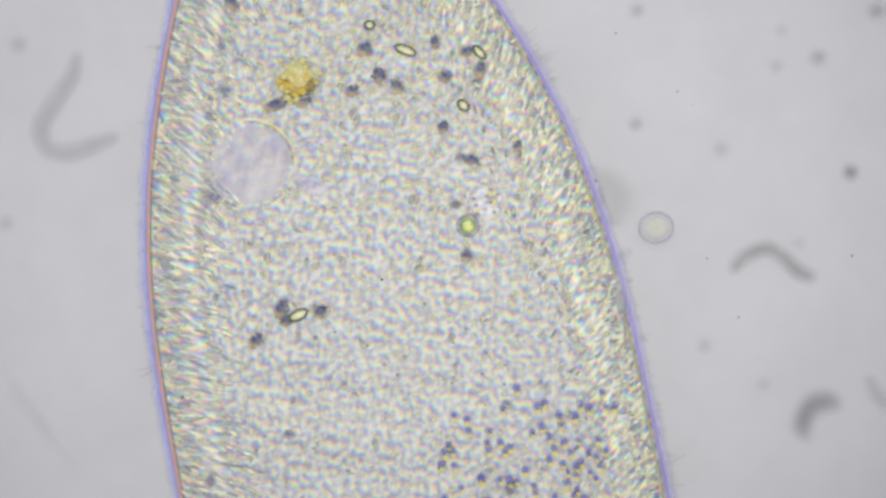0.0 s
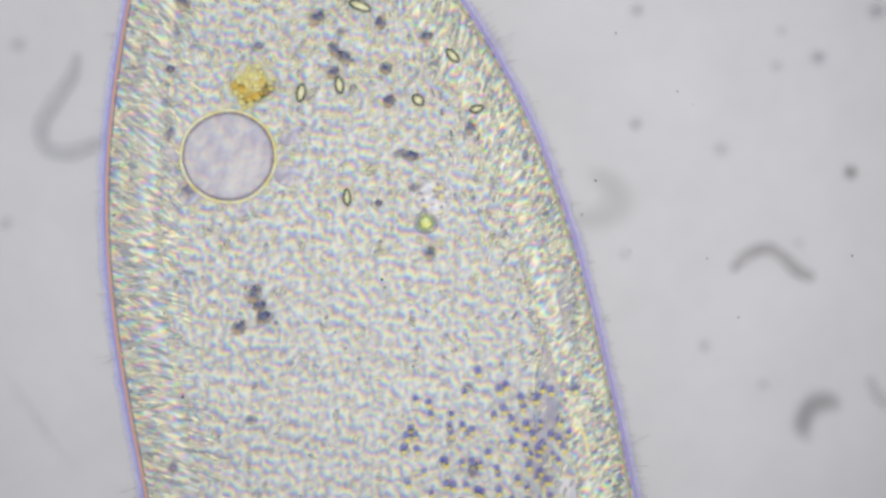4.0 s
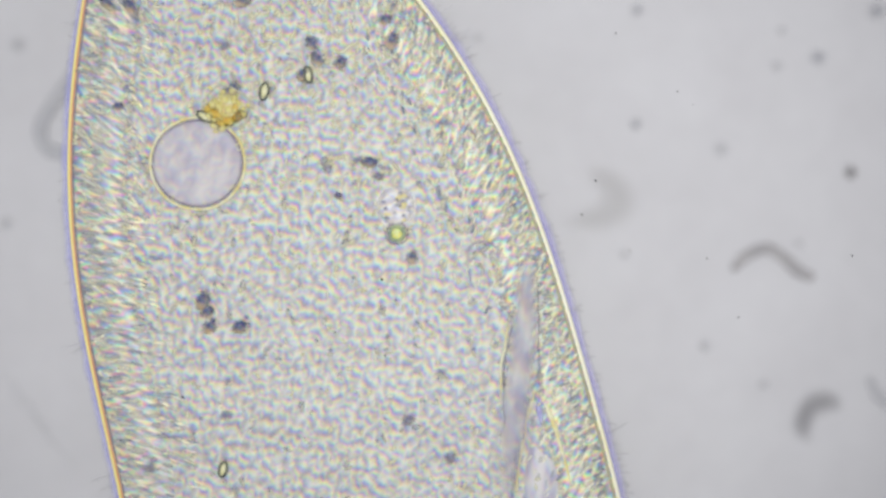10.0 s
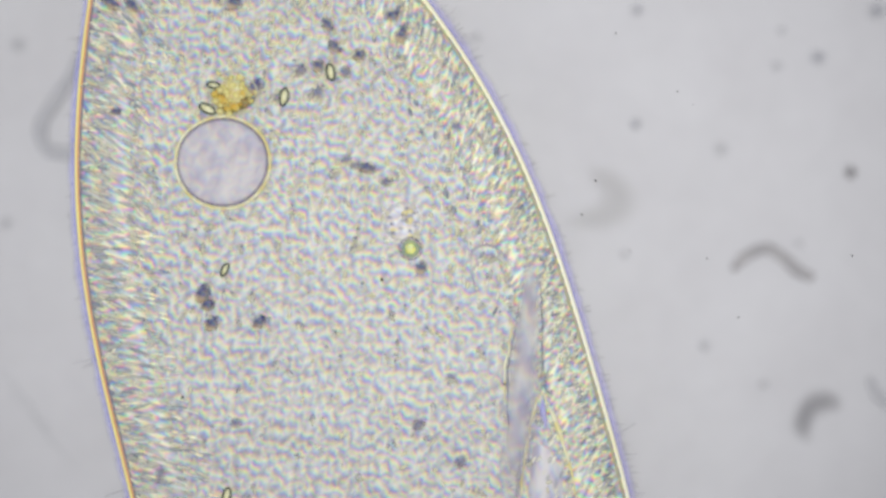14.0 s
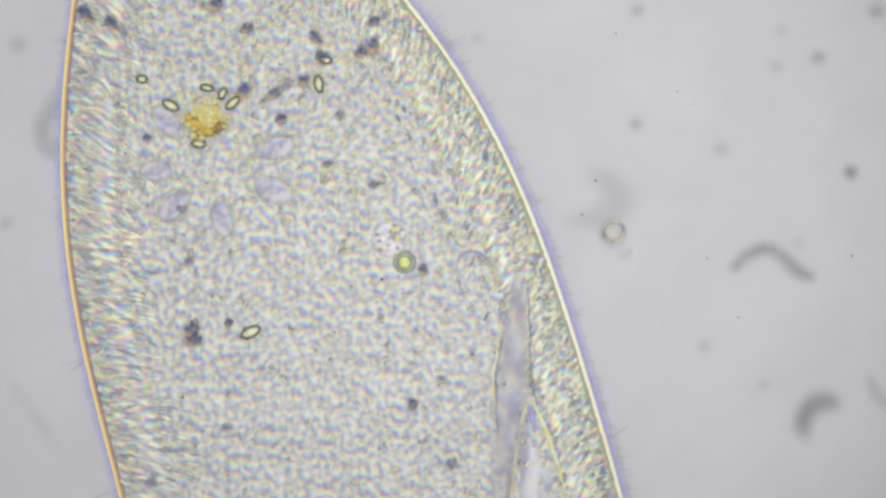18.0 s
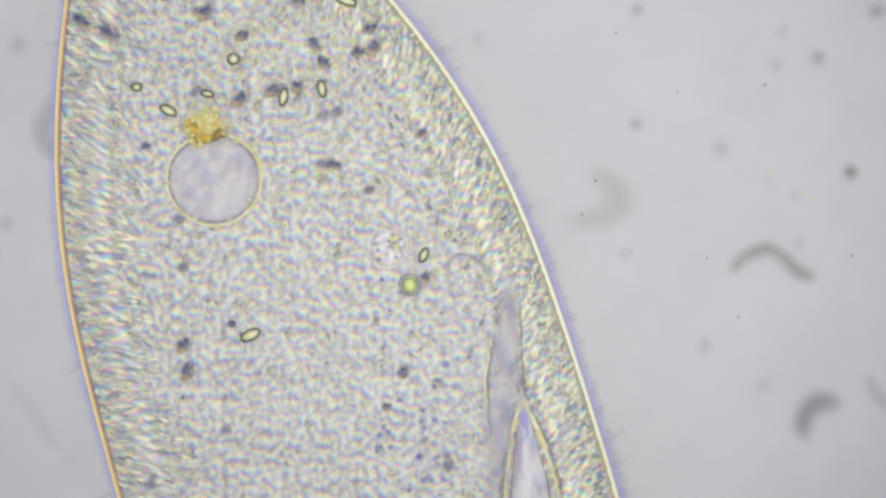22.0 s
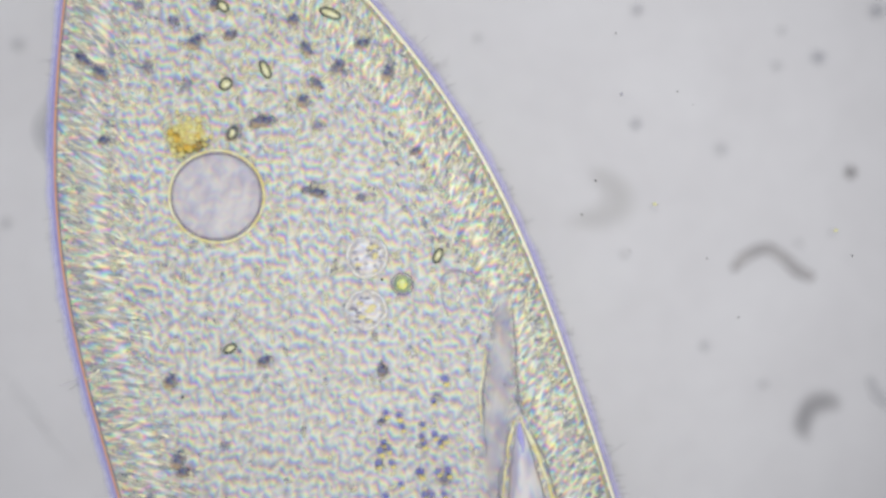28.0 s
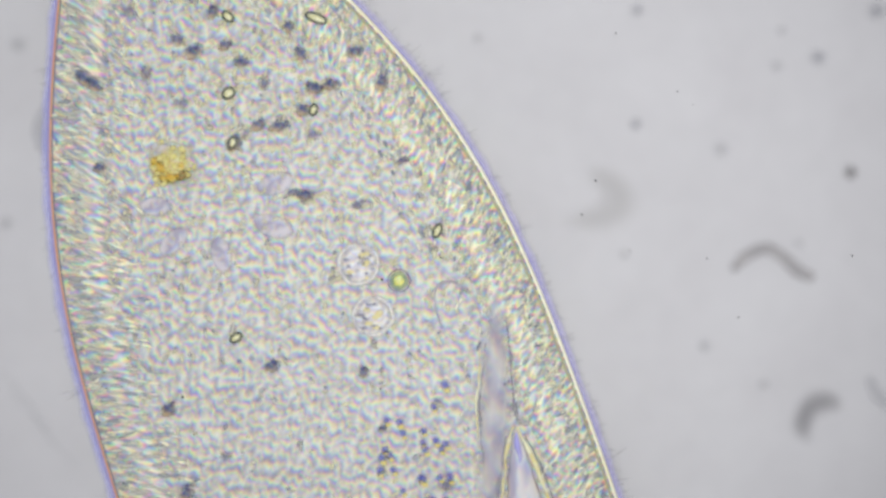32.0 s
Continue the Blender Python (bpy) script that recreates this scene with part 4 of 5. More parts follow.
middle = flow((0, 626, 160), (1, 617, 150), (2, 620, 138), (3, 605, 130), (3.5, 600, 127), (5.5, 564, 139), (6, 567, 133), (7, 557, 132), (8, 545, 138), (9, 545, 139), (10.5, 535, 126), (11, 542, 116), (11.5, 595, 98), (12, 584, 112), (13, 571, 116), (14.5, 562, 118), (16.5, 544, 130),
              (17, 541, 135), (19, 538, 147), (21, 528, 153), (22, 528, 153), (23, 532, 160), (25, 527, 161), (27.5, 542, 172), (28, 537, 178), (29, 542, 184), (30, 549, 184), (31, 547, 188), (32, 537, 194))
pair_c = flow((0, 649, 188), (1, 639, 176), (2, 635, 168), (3.5, 612, 150), (5.5, 574, 159), (6, 577, 157), (7.5, 565, 146), (9, 557, 141), (10.5, 543, 130), (11, 552, 125), (11.5, 607, 109), (12, 597, 124), (13, 589, 128), (14.5, 582, 130), (16.5, 565, 143), (17, 564, 147), (19, 567, 151), (20, 571, 155),
              (21, 568, 156), (22, 570, 158), (23, 571, 160), (24, 573, 155), (25, 568, 158), (28, 560, 175))
rod_c = flow((0, 580, 213), (1, 573, 195), (2, 564, 185), (3.5, 544, 168), (5.5, 504, 160), (6, 505, 157), (6.5, 502, 156), (7.5, 488, 171), (9, 471, 174), (10, 468, 162), (10.5, 460, 157), (11, 469, 151), (11.5, 524, 134), (12, 517, 152), (13, 502, 158), (13.5, 502, 168), (14.5, 504, 174), (16.5, 493, 207),
             (18, 498, 211), (19, 498, 202), (20, 501, 190), (21, 498, 179), (22, 502, 172), (23, 504, 177), (25, 501, 176), (28, 500, 195), (30, 499, 207), (32, 488, 214))
left_of = flow((16.5, 495, 158), (18, 484, 165), (19, 484, 165), (21, 478, 159), (23, 482, 160), (24, 473, 165), (25, 466, 172), (27.5, 458, 204), (28, 457, 214), (30, 467, 222), (32, 457, 220))
by_amber = flow((5.5, 439, 149), (6, 439, 145), (7.5, 417, 158), (9, 412, 168), (10.5, 410, 158), (11, 421, 155), (11.5, 479, 136), (12, 466, 152), (13, 455, 153), (14.5, 449, 156), (16.5, 432, 156), (19, 430, 165), (21, 427, 172), (23, 424, 180), (25, 426, 186), (27.5, 413, 231), (28, 412, 236), (29, 415, 247),
                (30, 423, 259), (32, 415, 253))
edge_low = flow((0, 410, 4), (1, 388, -2), (3.5, 336, 0), (5.5, 289, 6), (6, 290, 5), (7.5, 267, 3), (8, 254, 10), (9, 240, 18), (10.5, 230, 8), (11.5, 275, 8), (13, 248, 18), (14.5, 228, 9), (16.5, 200, 25), (17, 199, 30), (18, 199, 43), (19, 199, 45), (21, 191, 55), (23, 190, 60), (24, 191, 60), (25, 190, 74),
                (27.5, 181, 118), (28, 178, 130), (30, 183, 132), (31, 178, 138), (32, 168, 151))
edge_top = flow((0, 350, -45), (6, 245, -30), (9, 196, 8), (10.5, 188, -2), (11.5, 235, -15), (13, 208, 3), (14.5, 188, 4), (16.5, 158, 14), (18, 152, 25), (19, 152, 28), (21, 144, 35), (23, 146, 40), (25, 139, 47), (27.5, 148, 95), (28, 147, 106), (29, 147, 115), (30, 152, 115), (31, 150, 124), (32, 148, 140))
upper_mid = flow((6, 452, 36), (9, 455, 60), (13, 468, 62), (16.5, 433, 46), (19, 438, 53), (21, 426, 63), (23, 430, 62), (24, 429, 63), (25, 419, 69), (28, 408, 62), (32, 400, 80))
lower_mid = flow((13, 745, 755), (17, 729, 723), (18, 729, 717), (19, 722, 702), (20, 723, 688), (21, 715, 674), (22, 713, 660), (23, 707, 650), (25, 695, 639), (27.5, 679, 651), (28, 677, 657), (30, 680, 654), (31, 677, 658), (32, 643, 660))
side_rod = flow((16.5, 741, 453), (19, 751, 464), (20, 752, 465), (21, 750, 457), (22, 750, 452), (22.5, 755, 459), (23, 760, 457), (24, 756, 450), (25, 739, 450), (25.5, 746, 451), (27.5, 769, 448), (28, 775, 453), (29, 785, 451), (30, 787, 441), (31, 787, 428), (32, 774, 409))
small_blue = flow((16.5, 416, 568), (17, 407, 568), (19, 404, 575), (20, 413, 574), (21, 398, 576), (22, 409, 574), (23, 413, 586), (24, 418, 588), (25, 413, 598), (27.5, 406, 620), (28, 408, 619), (29, 414, 618), (30, 421, 600), (31, 415, 609), (32, 418, 600))
c9 = flow((5.5, 386, 195), (6, 397, 187), (6.5, 392, 205), (7.5, 378, 223), (8, 369, 235), (9, 371, 220), (10.5, 360, 204), (11, 367, 198), (11.5, 416, 177), (12, 400, 195), (13, 373, 195), (14.5, 362, 190), (16.5, 309, 173), (18, 302, 187), (19, 303, 190), (21, 297, 196), (23, 299, 196))

# (way, size, stretch, turn, dim, seen)
ALL = ((0, 32),)
for k, (way, size, stretch, turn, dim, seen) in enumerate((
        (rod_c, 0.010, 1.1, 0, 0, ((16, 20.5),)), (g9c, 0.009, 1.9, -10, 0, ((0, 15.5), (20, 32))), (shift_way(g9c, -22, -5), 0.007, 1.4, 20, 1, ALL), (shift_way(yel_way, -42, 48), 0.011, 2.0, 25, 0, ((0, 2.5),)),
        (cr19, 0.012, 1.4, 60, 0, ALL), (shift_way(cr19, 10, 20), 0.010, 1.2, 10, 0, ((0, 20), (26.5, 32))), (cr28, 0.011, 1.4, 40, 0, ALL), (cr28b, 0.011, 1.4, 20, 0, ((0, 15), (22.3, 32))),
        (dk, 0.011, 1.2, 70, 0, ((0, 22),)), (chain_low, 0.012, 1.4, -60, 0, ALL), (chain_top, 0.010, 1.6, -70, 0, ALL), (climber, 0.013, 1.5, 25, 0, ALL), (outer_grain, 0.012, 1.3, 10, 0, ALL), (kidney, 0.012, 1.5, 60, 0, ((0, 0.5), (7, 32))),
        (drop, 0.011, 1.2, 0, 0, ALL), (middle, 0.011, 1.2, 30, 0, ALL), (shift_way(middle, -34, 6), 0.010, 1.3, 40, 1, ((14, 26),)), (left_of, 0.010, 1.4, 40, 0, ((17, 32),)), (by_amber, 0.011, 1.6, 40, 0, ALL),
        (edge_low, 0.011, 1.9, -65, 0, ALL), (edge_top, 0.010, 1.8, -50, 0, ALL), (upper_mid, 0.010, 1.3, 20, 0, ((17, 32),)), (lower_mid, 0.010, 1.3, 80, 0, ((17.5, 32),)), (small_blue, 0.007, 1.1, 0, 0, ((16, 32),)),
        (flow((0, 785, 225), (1, 756, 213), (2, 730, 208), (3.5, 697, 181)), 0.010, 1.2, 60, 0, ((0, 4),)), (flow((0, 770, 75), (1, 738, 70), (2, 721, 61), (3.5, 681, 43)), 0.009, 1.5, 80, 0, ((0, 4),)),
        (flow((0, 917, 258), (1, 899, 245), (2, 880, 237), (3.5, 844, 228), (6, 799, 224), (9, 776, 216), (11.5, 819, 196), (13, 792, 208), (14.5, 782, 205)), 0.009, 1.2, 70, 0, ((0, 6),)),
        (flow((0, 375, 350), (2, 349, 337), (3.5, 335, 337), (6, 318, 348), (8, 294, 356), (9, 292, 363)), 0.011, 1.3, -40, 1, ((0, 9.5),)), (flow((0, 398, 160), (6, 350, 180)), 0.010, 1.2, 0, 1, ((0, 3),)), (flow((0, 672, 132), (3.5, 610, 98)), 0.009, 1.3, 40, 1, ((0, 3.5),)),
        (flow((6, 270, 235), (7.5, 254, 245), (9, 240, 259)), 0.010, 1.6, 70, 1, ((4, 9),)), (flow((5.5, 277, 121), (6, 279, 118), (7.5, 270, 118), (9, 262, 138)), 0.007, 1.1, 0, 0, ((4, 9),)), (flow((6, 290, 10), (9, 240, 20)), 0.009, 1.5, 80, 1, ((5, 9),)),
        (flow((5.5, 578, 52), (6, 575, 50), (9, 560, 85)), 0.009, 1.2, 0, 1, ((4, 10),)), (flow((6, 425, 80), (9, 405, 92)), 0.010, 1.2, 30, 1, ((3, 12),)), (flow((6, 640, 352), (7.5, 623, 349), (9, 607, 357), (10.5, 597, 335), (11.5, 651, 305), (13, 637, 322)), 0.006, 1.1, 0, 0, ((4, 11),)),
        (flow((9, 640, 115), (11.5, 668, 95), (13, 625, 130)), 0.009, 1.3, 70, 1, ((11, 15),)), (flow((10.5, 579, 291), (11, 588, 283), (11.5, 635, 266), (12, 623, 279), (13, 615, 283), (14.5, 612, 281)), 0.008, 1.3, 20, 1, ((8, 16),)), (flow((9, 776, 216), (13, 812, 225), (14.5, 800, 225)), 0.009, 1.2, 0, 1, ((10, 15),)),
        (flow((12, 577, 166), (13, 572, 166), (14.5, 562, 164)), 0.009, 1.5, 70, 1, ((11, 15),)), (flow((9, 190, 198), (11.5, 236, 176), (13, 212, 195), (14.5, 202, 199)), 0.008, 1.4, 0, 0, ((10, 15),)), (flow((13, 745, 757), (14.5, 738, 752)), 0.010, 1.2, 20, 1, ((9, 15.5),)),
        (flow((16.5, 259, 239), (19, 262, 248), (21, 257, 253), (22, 260, 260), (23, 259, 282), (25, 257, 297), (28, 250, 345)), 0.008, 1.2, 0, 0, ((16, 22),)), (flow((16.5, 605, 199), (19, 600, 205), (21, 597, 201), (25, 596, 193)), 0.009, 1.2, 60, 1, ((15, 26),)), (flow((19, 320, 372), (25, 314, 400)), 0.010, 1.1, 0, 1, ((15, 26),)),
        (flow((19, 335, 466), (25, 318, 480)), 0.008, 1.2, 40, 1, ((16, 24),)), (flow((19, 660, 330), (28, 640, 350)), 0.008, 1.3, 0, 1, ALL), (flow((16.5, 700, 727), (19, 695, 727), (23, 682, 717), (25, 678, 719)), 0.008, 1.1, 0, 0, ((21, 32),)),
        (flow((23, 568, 208), (28, 562, 225)), 0.010, 1.4, 10, 1, ((22, 32),)), (flow((23, 345, 165), (28, 332, 152), (32, 325, 183)), 0.010, 1.4, 20, 1, ((22, 32),)), (flow((19, 755, 234), (21, 747, 234), (23, 746, 240), (25, 739, 243), (28, 735, 268), (30, 735, 272), (32, 711, 285)), 0.007, 1.8, 20, 0, ((20, 32),)),
        (flow((28, 305, 40), (30, 300, 62), (32, 312, 72)), 0.011, 1.1, 0, 1, ((26, 32),)), (flow((23, 270, -20), (28, 245, 8), (32, 227, 20)), 0.011, 1.2, 30, 1, ((24, 32),)), (flow((23, 398, -15), (28, 380, 8), (32, 375, 22)), 0.010, 1.5, 70, 0, ((24, 32),)), (flow((23, 270, 95), (28, 262, 118), (32, 259, 128)), 0.010, 1.4, 80, 1, ((24, 32),)),
        (flow((23, 526, 3), (25, 524, 15), (28, 520, 36), (30, 518, 40), (32, 512, 48)), 0.011, 1.2, 0, 0, ((22, 32),)), (flow((28, 470, 215), (32, 494, 224)), 0.010, 2.0, 10, 0, ((26.5, 32),)), (flow((28, 543, 92), (30, 555, 120), (32, 562, 157)), 0.009, 1.2, 0, 0, ((29, 32),)), (flow((28, 468, 125), (32, 466, 148)), 0.009, 1.7, 80, 1, ((29, 32),)),
        (flow((28, 415, 100), (32, 428, 112)), 0.011, 1.4, -20, 0, ((28.5, 32),)), (flow((28, 185, 250), (32, 177, 298)), 0.010, 1.2, 0, 0, ((28, 32),)), (flow((28, 595, 125), (32, 598, 95)), 0.010, 1.2, 0, 1, ((26, 31),)),
        (flow((19, 270, 850), (25, 268, 850)), 0.009, 1.8, 70, 1, ALL), (flow((19, 800, 822), (25, 790, 822)), 0.010, 1.2, 60, 1, ALL), (flow((19, 400, 760), (25, 398, 762)), 0.008, 1.3, 0, 1, ALL))):
    dark_grain(way, size, stretch, turn, 1 + k, mat=M_DIM if dim else M_DARK, depth=near_top(*seen))

# (way, length, width, turn, seen)
for k, (way, le, w, turn, seen) in enumerate((
        (flow((0, 528, 558), (1.5, 502, 548), (3, 476, 550), (6, 440, 575), (13, 450, 575), (16.5, 453, 574), (18, 444, 588), (19, 443, 590), (21, 439, 594), (22, 444, 593)), 0.022, 0.011, 25, ((0, 2.5), (15, 22.2))),
        (pair_c, 0.018, 0.0095, 100, ((3.5, 25),)), (rod_c, 0.019, 0.010, 80, ((3, 15.5), (20.8, 22))), (flow((0, 848, 93), (2, 837, 111), (3.5, 813, 101), (5.5, 770, 92), (6, 770, 87), (7.5, 747, 77), (9, 724, 77), (10.5, 714, 66), (11.5, 766, 47), (13, 740, 61), (14.5, 726, 60)), 0.018, 0.009, -45, ((0, 8),)),
        (c9, 0.019, 0.010, -25, ((5, 22),)), (flow((12, 400, 152), (13, 382, 155), (14.5, 378, 150), (17, 366, 150), (19, 368, 165), (21, 366, 168), (23, 370, 165)), 0.014, 0.007, -10, ((11, 22),)),
        (shift_way(yel_way, 46, -26), 0.018, 0.009, 40, ((15.5, 21.5),)), (shift_way(yel_way, 28, -43), 0.013, 0.008, 65, ((15.5, 21.5),)), (shift_way(yel_way, -14, 46), 0.015, 0.008, -8, ((15.5, 21.0),)), (flow((16.5, 255, 132), (19, 250, 146), (23, 240, 158)), 0.011, 0.009, 0, ((15, 22),)), (flow((17, 576, 103), (19, 577, 111), (21, 568, 114), (23, 575, 114)), 0.014, 0.008, -15, ((16, 21),)),
        (flow((0, 718, 90), (0.5, 707, 78), (1.5, 683, 54), (2.5, 657, 38), (3.5, 637, 23), (6, 640, -35), (11.5, 695, -50), (14.5, 650, -30), (19, 627, -2), (23, 608, 3), (25, 598, 8), (28, 585, 25), (30, 586, 30), (32, 560, 33)), 0.024, 0.010, -20, ((0, 4), (21, 32))),
        (flow((0, 820, 187), (1, 804, 182), (2, 782, 178), (3.5, 749, 179)), 0.013, 0.011, -40, ((0, 4.5),)), (flow((0, 654, 45), (3.5, 600, 10)), 0.010, 0.010, 0, ((0, 3),)), (side_rod, 0.016, 0.009, 65, ((20.5, 32),)),
        (flow((28, 400, 150), (30, 404, 160), (32, 405, 166)), 0.014, 0.012, 40, ((26.5, 32),)), (flow((25, 505, 118), (27.5, 479, 123), (28, 470, 124), (29, 469, 117), (30, 464, 110), (31, 455, 112), (32, 445, 116)), 0.020, 0.010, -65, ((26, 31),)),
        (flow((28, 412, 236), (30, 424, 259), (32, 412, 253)), 0.014, 0.010, 60, ((26, 32),)), (flow((28, 408, 617), (29, 414, 618), (30, 421, 600), (32, 418, 598)), 0.014, 0.009, 30, ((26, 32),)), (flow((28, 395, 12), (32, 404, 30)), 0.014, 0.010, -40, ((27, 32),)),
        (flow((0, 718, 480), (3, 638, 381), (5.5, 593, 309), (6, 590, 298), (7, 571, 278), (7.5, 563, 262), (9, 551, 212)), 0.017, 0.008, 95, ((1, 8.2),)), (flow((0, 905, 120), (3, 858, 165), (5.5, 825, 225), (6, 820, 218), (7.5, 810, 211), (9, 793, 216)), 0.014, 0.008, 15, ((3, 8),)),
        (flow((9, 420, 492), (10.5, 398, 500), (11, 408, 490), (11.5, 455, 468), (12, 427, 478), (13, 412, 477), (14.5, 390, 478), (17, 362, 480), (19, 320, 500)), 0.015, 0.007, 65, ((11, 16),)), (flow((9, 368, 841), (11.5, 436, 815), (13, 407, 862), (14.5, 401, 880)), 0.017, 0.009, 80, ((10, 16),)),
        (flow((23, 410, 108), (28, 402, 130)), 0.012, 0.012, 0, ((22, 25),)), (flow((28, 525, 185), (32, 555, 195)), 0.012, 0.009, 70, ((29.5, 32),)))):
    crystal(way, le, w, turn, 80 + k, depth=near_top(*seen))

# rows of dark dots beside the gullet, raised and sunk to imitate focus; those under the groove show only early
dot_mesh = glint_mesh = None
for first, columns, seed, deep in (
        (690, 7, 21, ((0, 0.001), (3, 0.001), (5, -0.004), (9, -0.011), (20, -0.013), (22.5, -0.005), (24, 0), (32, 0))),
        (840, 7, 34, ((0, 0.001), (3.5, 0.001), (5.5, -0.006), (7, -0.012), (20, -0.013), (24, -0.012), (32, -0.012)))):
    rnd = random.Random(seed)
    field = new("dot_field")
    field.parent = cell
    tagged(field, "rows of dark blue-grey dots")
    for r_ in range(14):
        for c_ in range(columns):
            u = first + 21 * c_ + 10 * (r_ % 2) + rnd.gauss(0, 5) - 3 * r_
            v = 640 + 21 * r_ + rnd.gauss(0, 4)
            if rnd.random() > 0.10 + (0.30 if first < 800 else 0.55) * (v > (700 if first < 800 else 660)) - 0.2 * (u < 740):
                continue
            q = own(u, v)
            w = rnd.uniform(0.65, 1.0)
            # yellow lens fringe painted below each dot as a flat blob
            if dot_mesh is None:
                ob = part("dark_dot", blob(0.0105, 0.0100, 0.004, 0.3, 3, 3), M_DOT, field)
                glint = part("glint", blob(0.0100, 0.0075, 0.003, 0.3, 3, 4), M_GLINT, field, "pale yellow glint painted below the dot")
                dot_mesh, glint_mesh = ob.data, glint.data
            else:
                ob = link("dark_dot", dot_mesh, M_DOT, field)
                glint = link("glint", glint_mesh, M_GLINT, field, "pale yellow glint painted below the dot")
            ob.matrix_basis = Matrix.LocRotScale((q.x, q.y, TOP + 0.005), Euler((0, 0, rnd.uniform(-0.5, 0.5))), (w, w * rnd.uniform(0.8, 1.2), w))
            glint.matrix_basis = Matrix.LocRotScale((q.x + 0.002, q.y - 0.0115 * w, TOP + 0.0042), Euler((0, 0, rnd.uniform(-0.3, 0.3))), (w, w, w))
    moving.append((field, [(t, pose(0, 0, z)) for t, z in deep]))

# fine dark grains along the outer band, raised for a short while to imitate focus
field = new("dot_field")
field.parent = cell
tagged(field, "fine dark grains along the outer band")
rnd = random.Random(52)
for k in range(130):
    v = rnd.uniform(190, 640)
    q = own(0, v, TOP + 0.005)
    q.x = span_at(q.y)[1] + 0.02 - abs(rnd.gauss(0, 0.10))
    ob = link("dark_dot", dot_mesh, M_DOT, field)
    w = rnd.uniform(0.35, 0.58)
    ob.matrix_basis = Matrix.LocRotScale(q, Euler((0, 0, rnd.uniform(-1, 1))), (w, w * rnd.uniform(1.0, 1.5), w))
moving.append((field, [(t, pose(0, 0, z)) for t, z in ((0, -0.012), (22.6, -0.012), (23.5, 0.001), (24.6, 0.001), (25.6, -0.010), (32, -0.012))]))

# ---- gullet: folds and a pale spear-shaped slit, at the right band's inner side ----
gullet = new("gullet")
gullet.parent = cell


def g_own(u, v, z=0.0):
    """Place in the gullet's space; its zero is the slit's tip, at (922, 740) at 28 s."""
    return Vector(((u - 922) / 1000, (740 - v) / 1000, z))


pharynx = new("pharynx")
pharynx.parent = cell


def fold(name, keys, widths, flat, mat, label="", n=36, under=gullet):
    pts = spline([g_own(*p) for p in keys], n)
    pts = [p + Vector((0.0035 * noise.noise(p * 22) + 0.0025 * noise.noise(p * 60), 0.002 * noise.noise(p * 31), 0)) for p in pts]
    w = np.interp(np.linspace(0, 1, n), np.linspace(0, 1, len(widths)), widths)
    if max(widths) < 0.006:
        w = [float(r) * (0.85 + 0.9 * noise.noise(p * 45)) for p, r in zip(pts, w)]
    return part(name, tube(pts, list(w), flat, 10), mat, under, label)


fold("slit", [(921, 742, 0), (923, 775, 0.002), (927, 830, 0.002), (934, 900, 0.002), (945, 1000, 0)], [0.002, 0.011, 0.024, 0.036, 0.040], 0.16, M_SLIT, "pale lilac spear-shaped slit", under=pharynx)
wall = spline([g_own(*p) for p in ((884, 470, 0.004), (890, 560, 0.004), (887, 650, 0.004), (882, 740, 0.004), (876, 830, 0.004), (870, 960, 0.004))], 36)
part("groove_wall", film(wall, (0.012, 0.030, 0.040, 0.042, 0.040, 0.034)), M_FOLD, gullet, "smooth lilac-grey wall of the mouth groove")
fold("seam", [(908, 540, 0.004), (913, 610, 0.004), (915, 670, 0.004), (921, 718, 0.004), (926, 735, 0.004)], [0.001, 0.0022, 0.0022, 0.0045, 0.0015], 1.0, M_SEAM, "dark seam")
fold("seam", [(903, 752, 0.004), (894, 800, 0.005), (886, 840, 0.005), (884, 890, 0.005), (880, 980, 0.004)], [0.001, 0.0025, 0.0048, 0.0040, 0.002], 0.7, M_SEAM, "dark seam", under=pharynx)
fold("seam", [(868, 590, 0.004), (862, 650, 0.004), (856, 700, 0.004), (858, 760, 0.004), (864, 840, 0.004)], [0.0012, 0.002, 0.003, 0.002, 0.0015], 1.0, M_SEAM, "dark seam")
fold("tip", [(922, 748, 0.005), (924, 770, 0.006), (927, 800, 0.005)], [0.002, 0.006, 0.002], 0.4, M_TIP, "blue-violet tip of the slit", under=pharynx)
fold("bright_edge", [(922, 738, 0.006), (938, 772, 0.007), (956, 815, 0.007), (972, 860, 0.007), (990, 930, 0.006)], [0.003, 0.0045, 0.004, 0.003, 0.002], 1.0, M_RIM, "bright pale-yellow edge", under=pharynx)
fold("bright_edge", [(916, 738, 0.006), (906, 765, 0.006), (898, 810, 0.006), (892, 850, 0.006), (890, 920, 0.006)], [0.002, 0.003, 0.0028, 0.002, 0.002], 1.0, M_RIM, "bright pale-yellow edge", under=pharynx)
fold("bright_edge", [(860, 600, 0.003), (855, 660, 0.004), (851, 710, 0.004), (852, 760, 0.003)], [0.001, 0.0024, 0.0024, 0.001], 1.0, M_RIM, "bright pale-yellow edge")
fold("seam", [(934, 750, 0.004), (952, 790, 0.005), (970, 830, 0.005), (984, 880, 0.005), (1000, 960, 0.004)], [0.001, 0.002, 0.0024, 0.002, 0.0015], 1.0, M_SEAM, "dark seam", under=pharynx)
fold("lip", [(795, 560, 0), (783, 520, 0.002), (788, 488, 0.002), (815, 478, 0.002), (845, 500, 0.002), (862, 540, 0)], [0.001, 0.002, 0.002, 0.002, 0.002, 0.001], 1.0, M_FOLD, "thin curved lip")
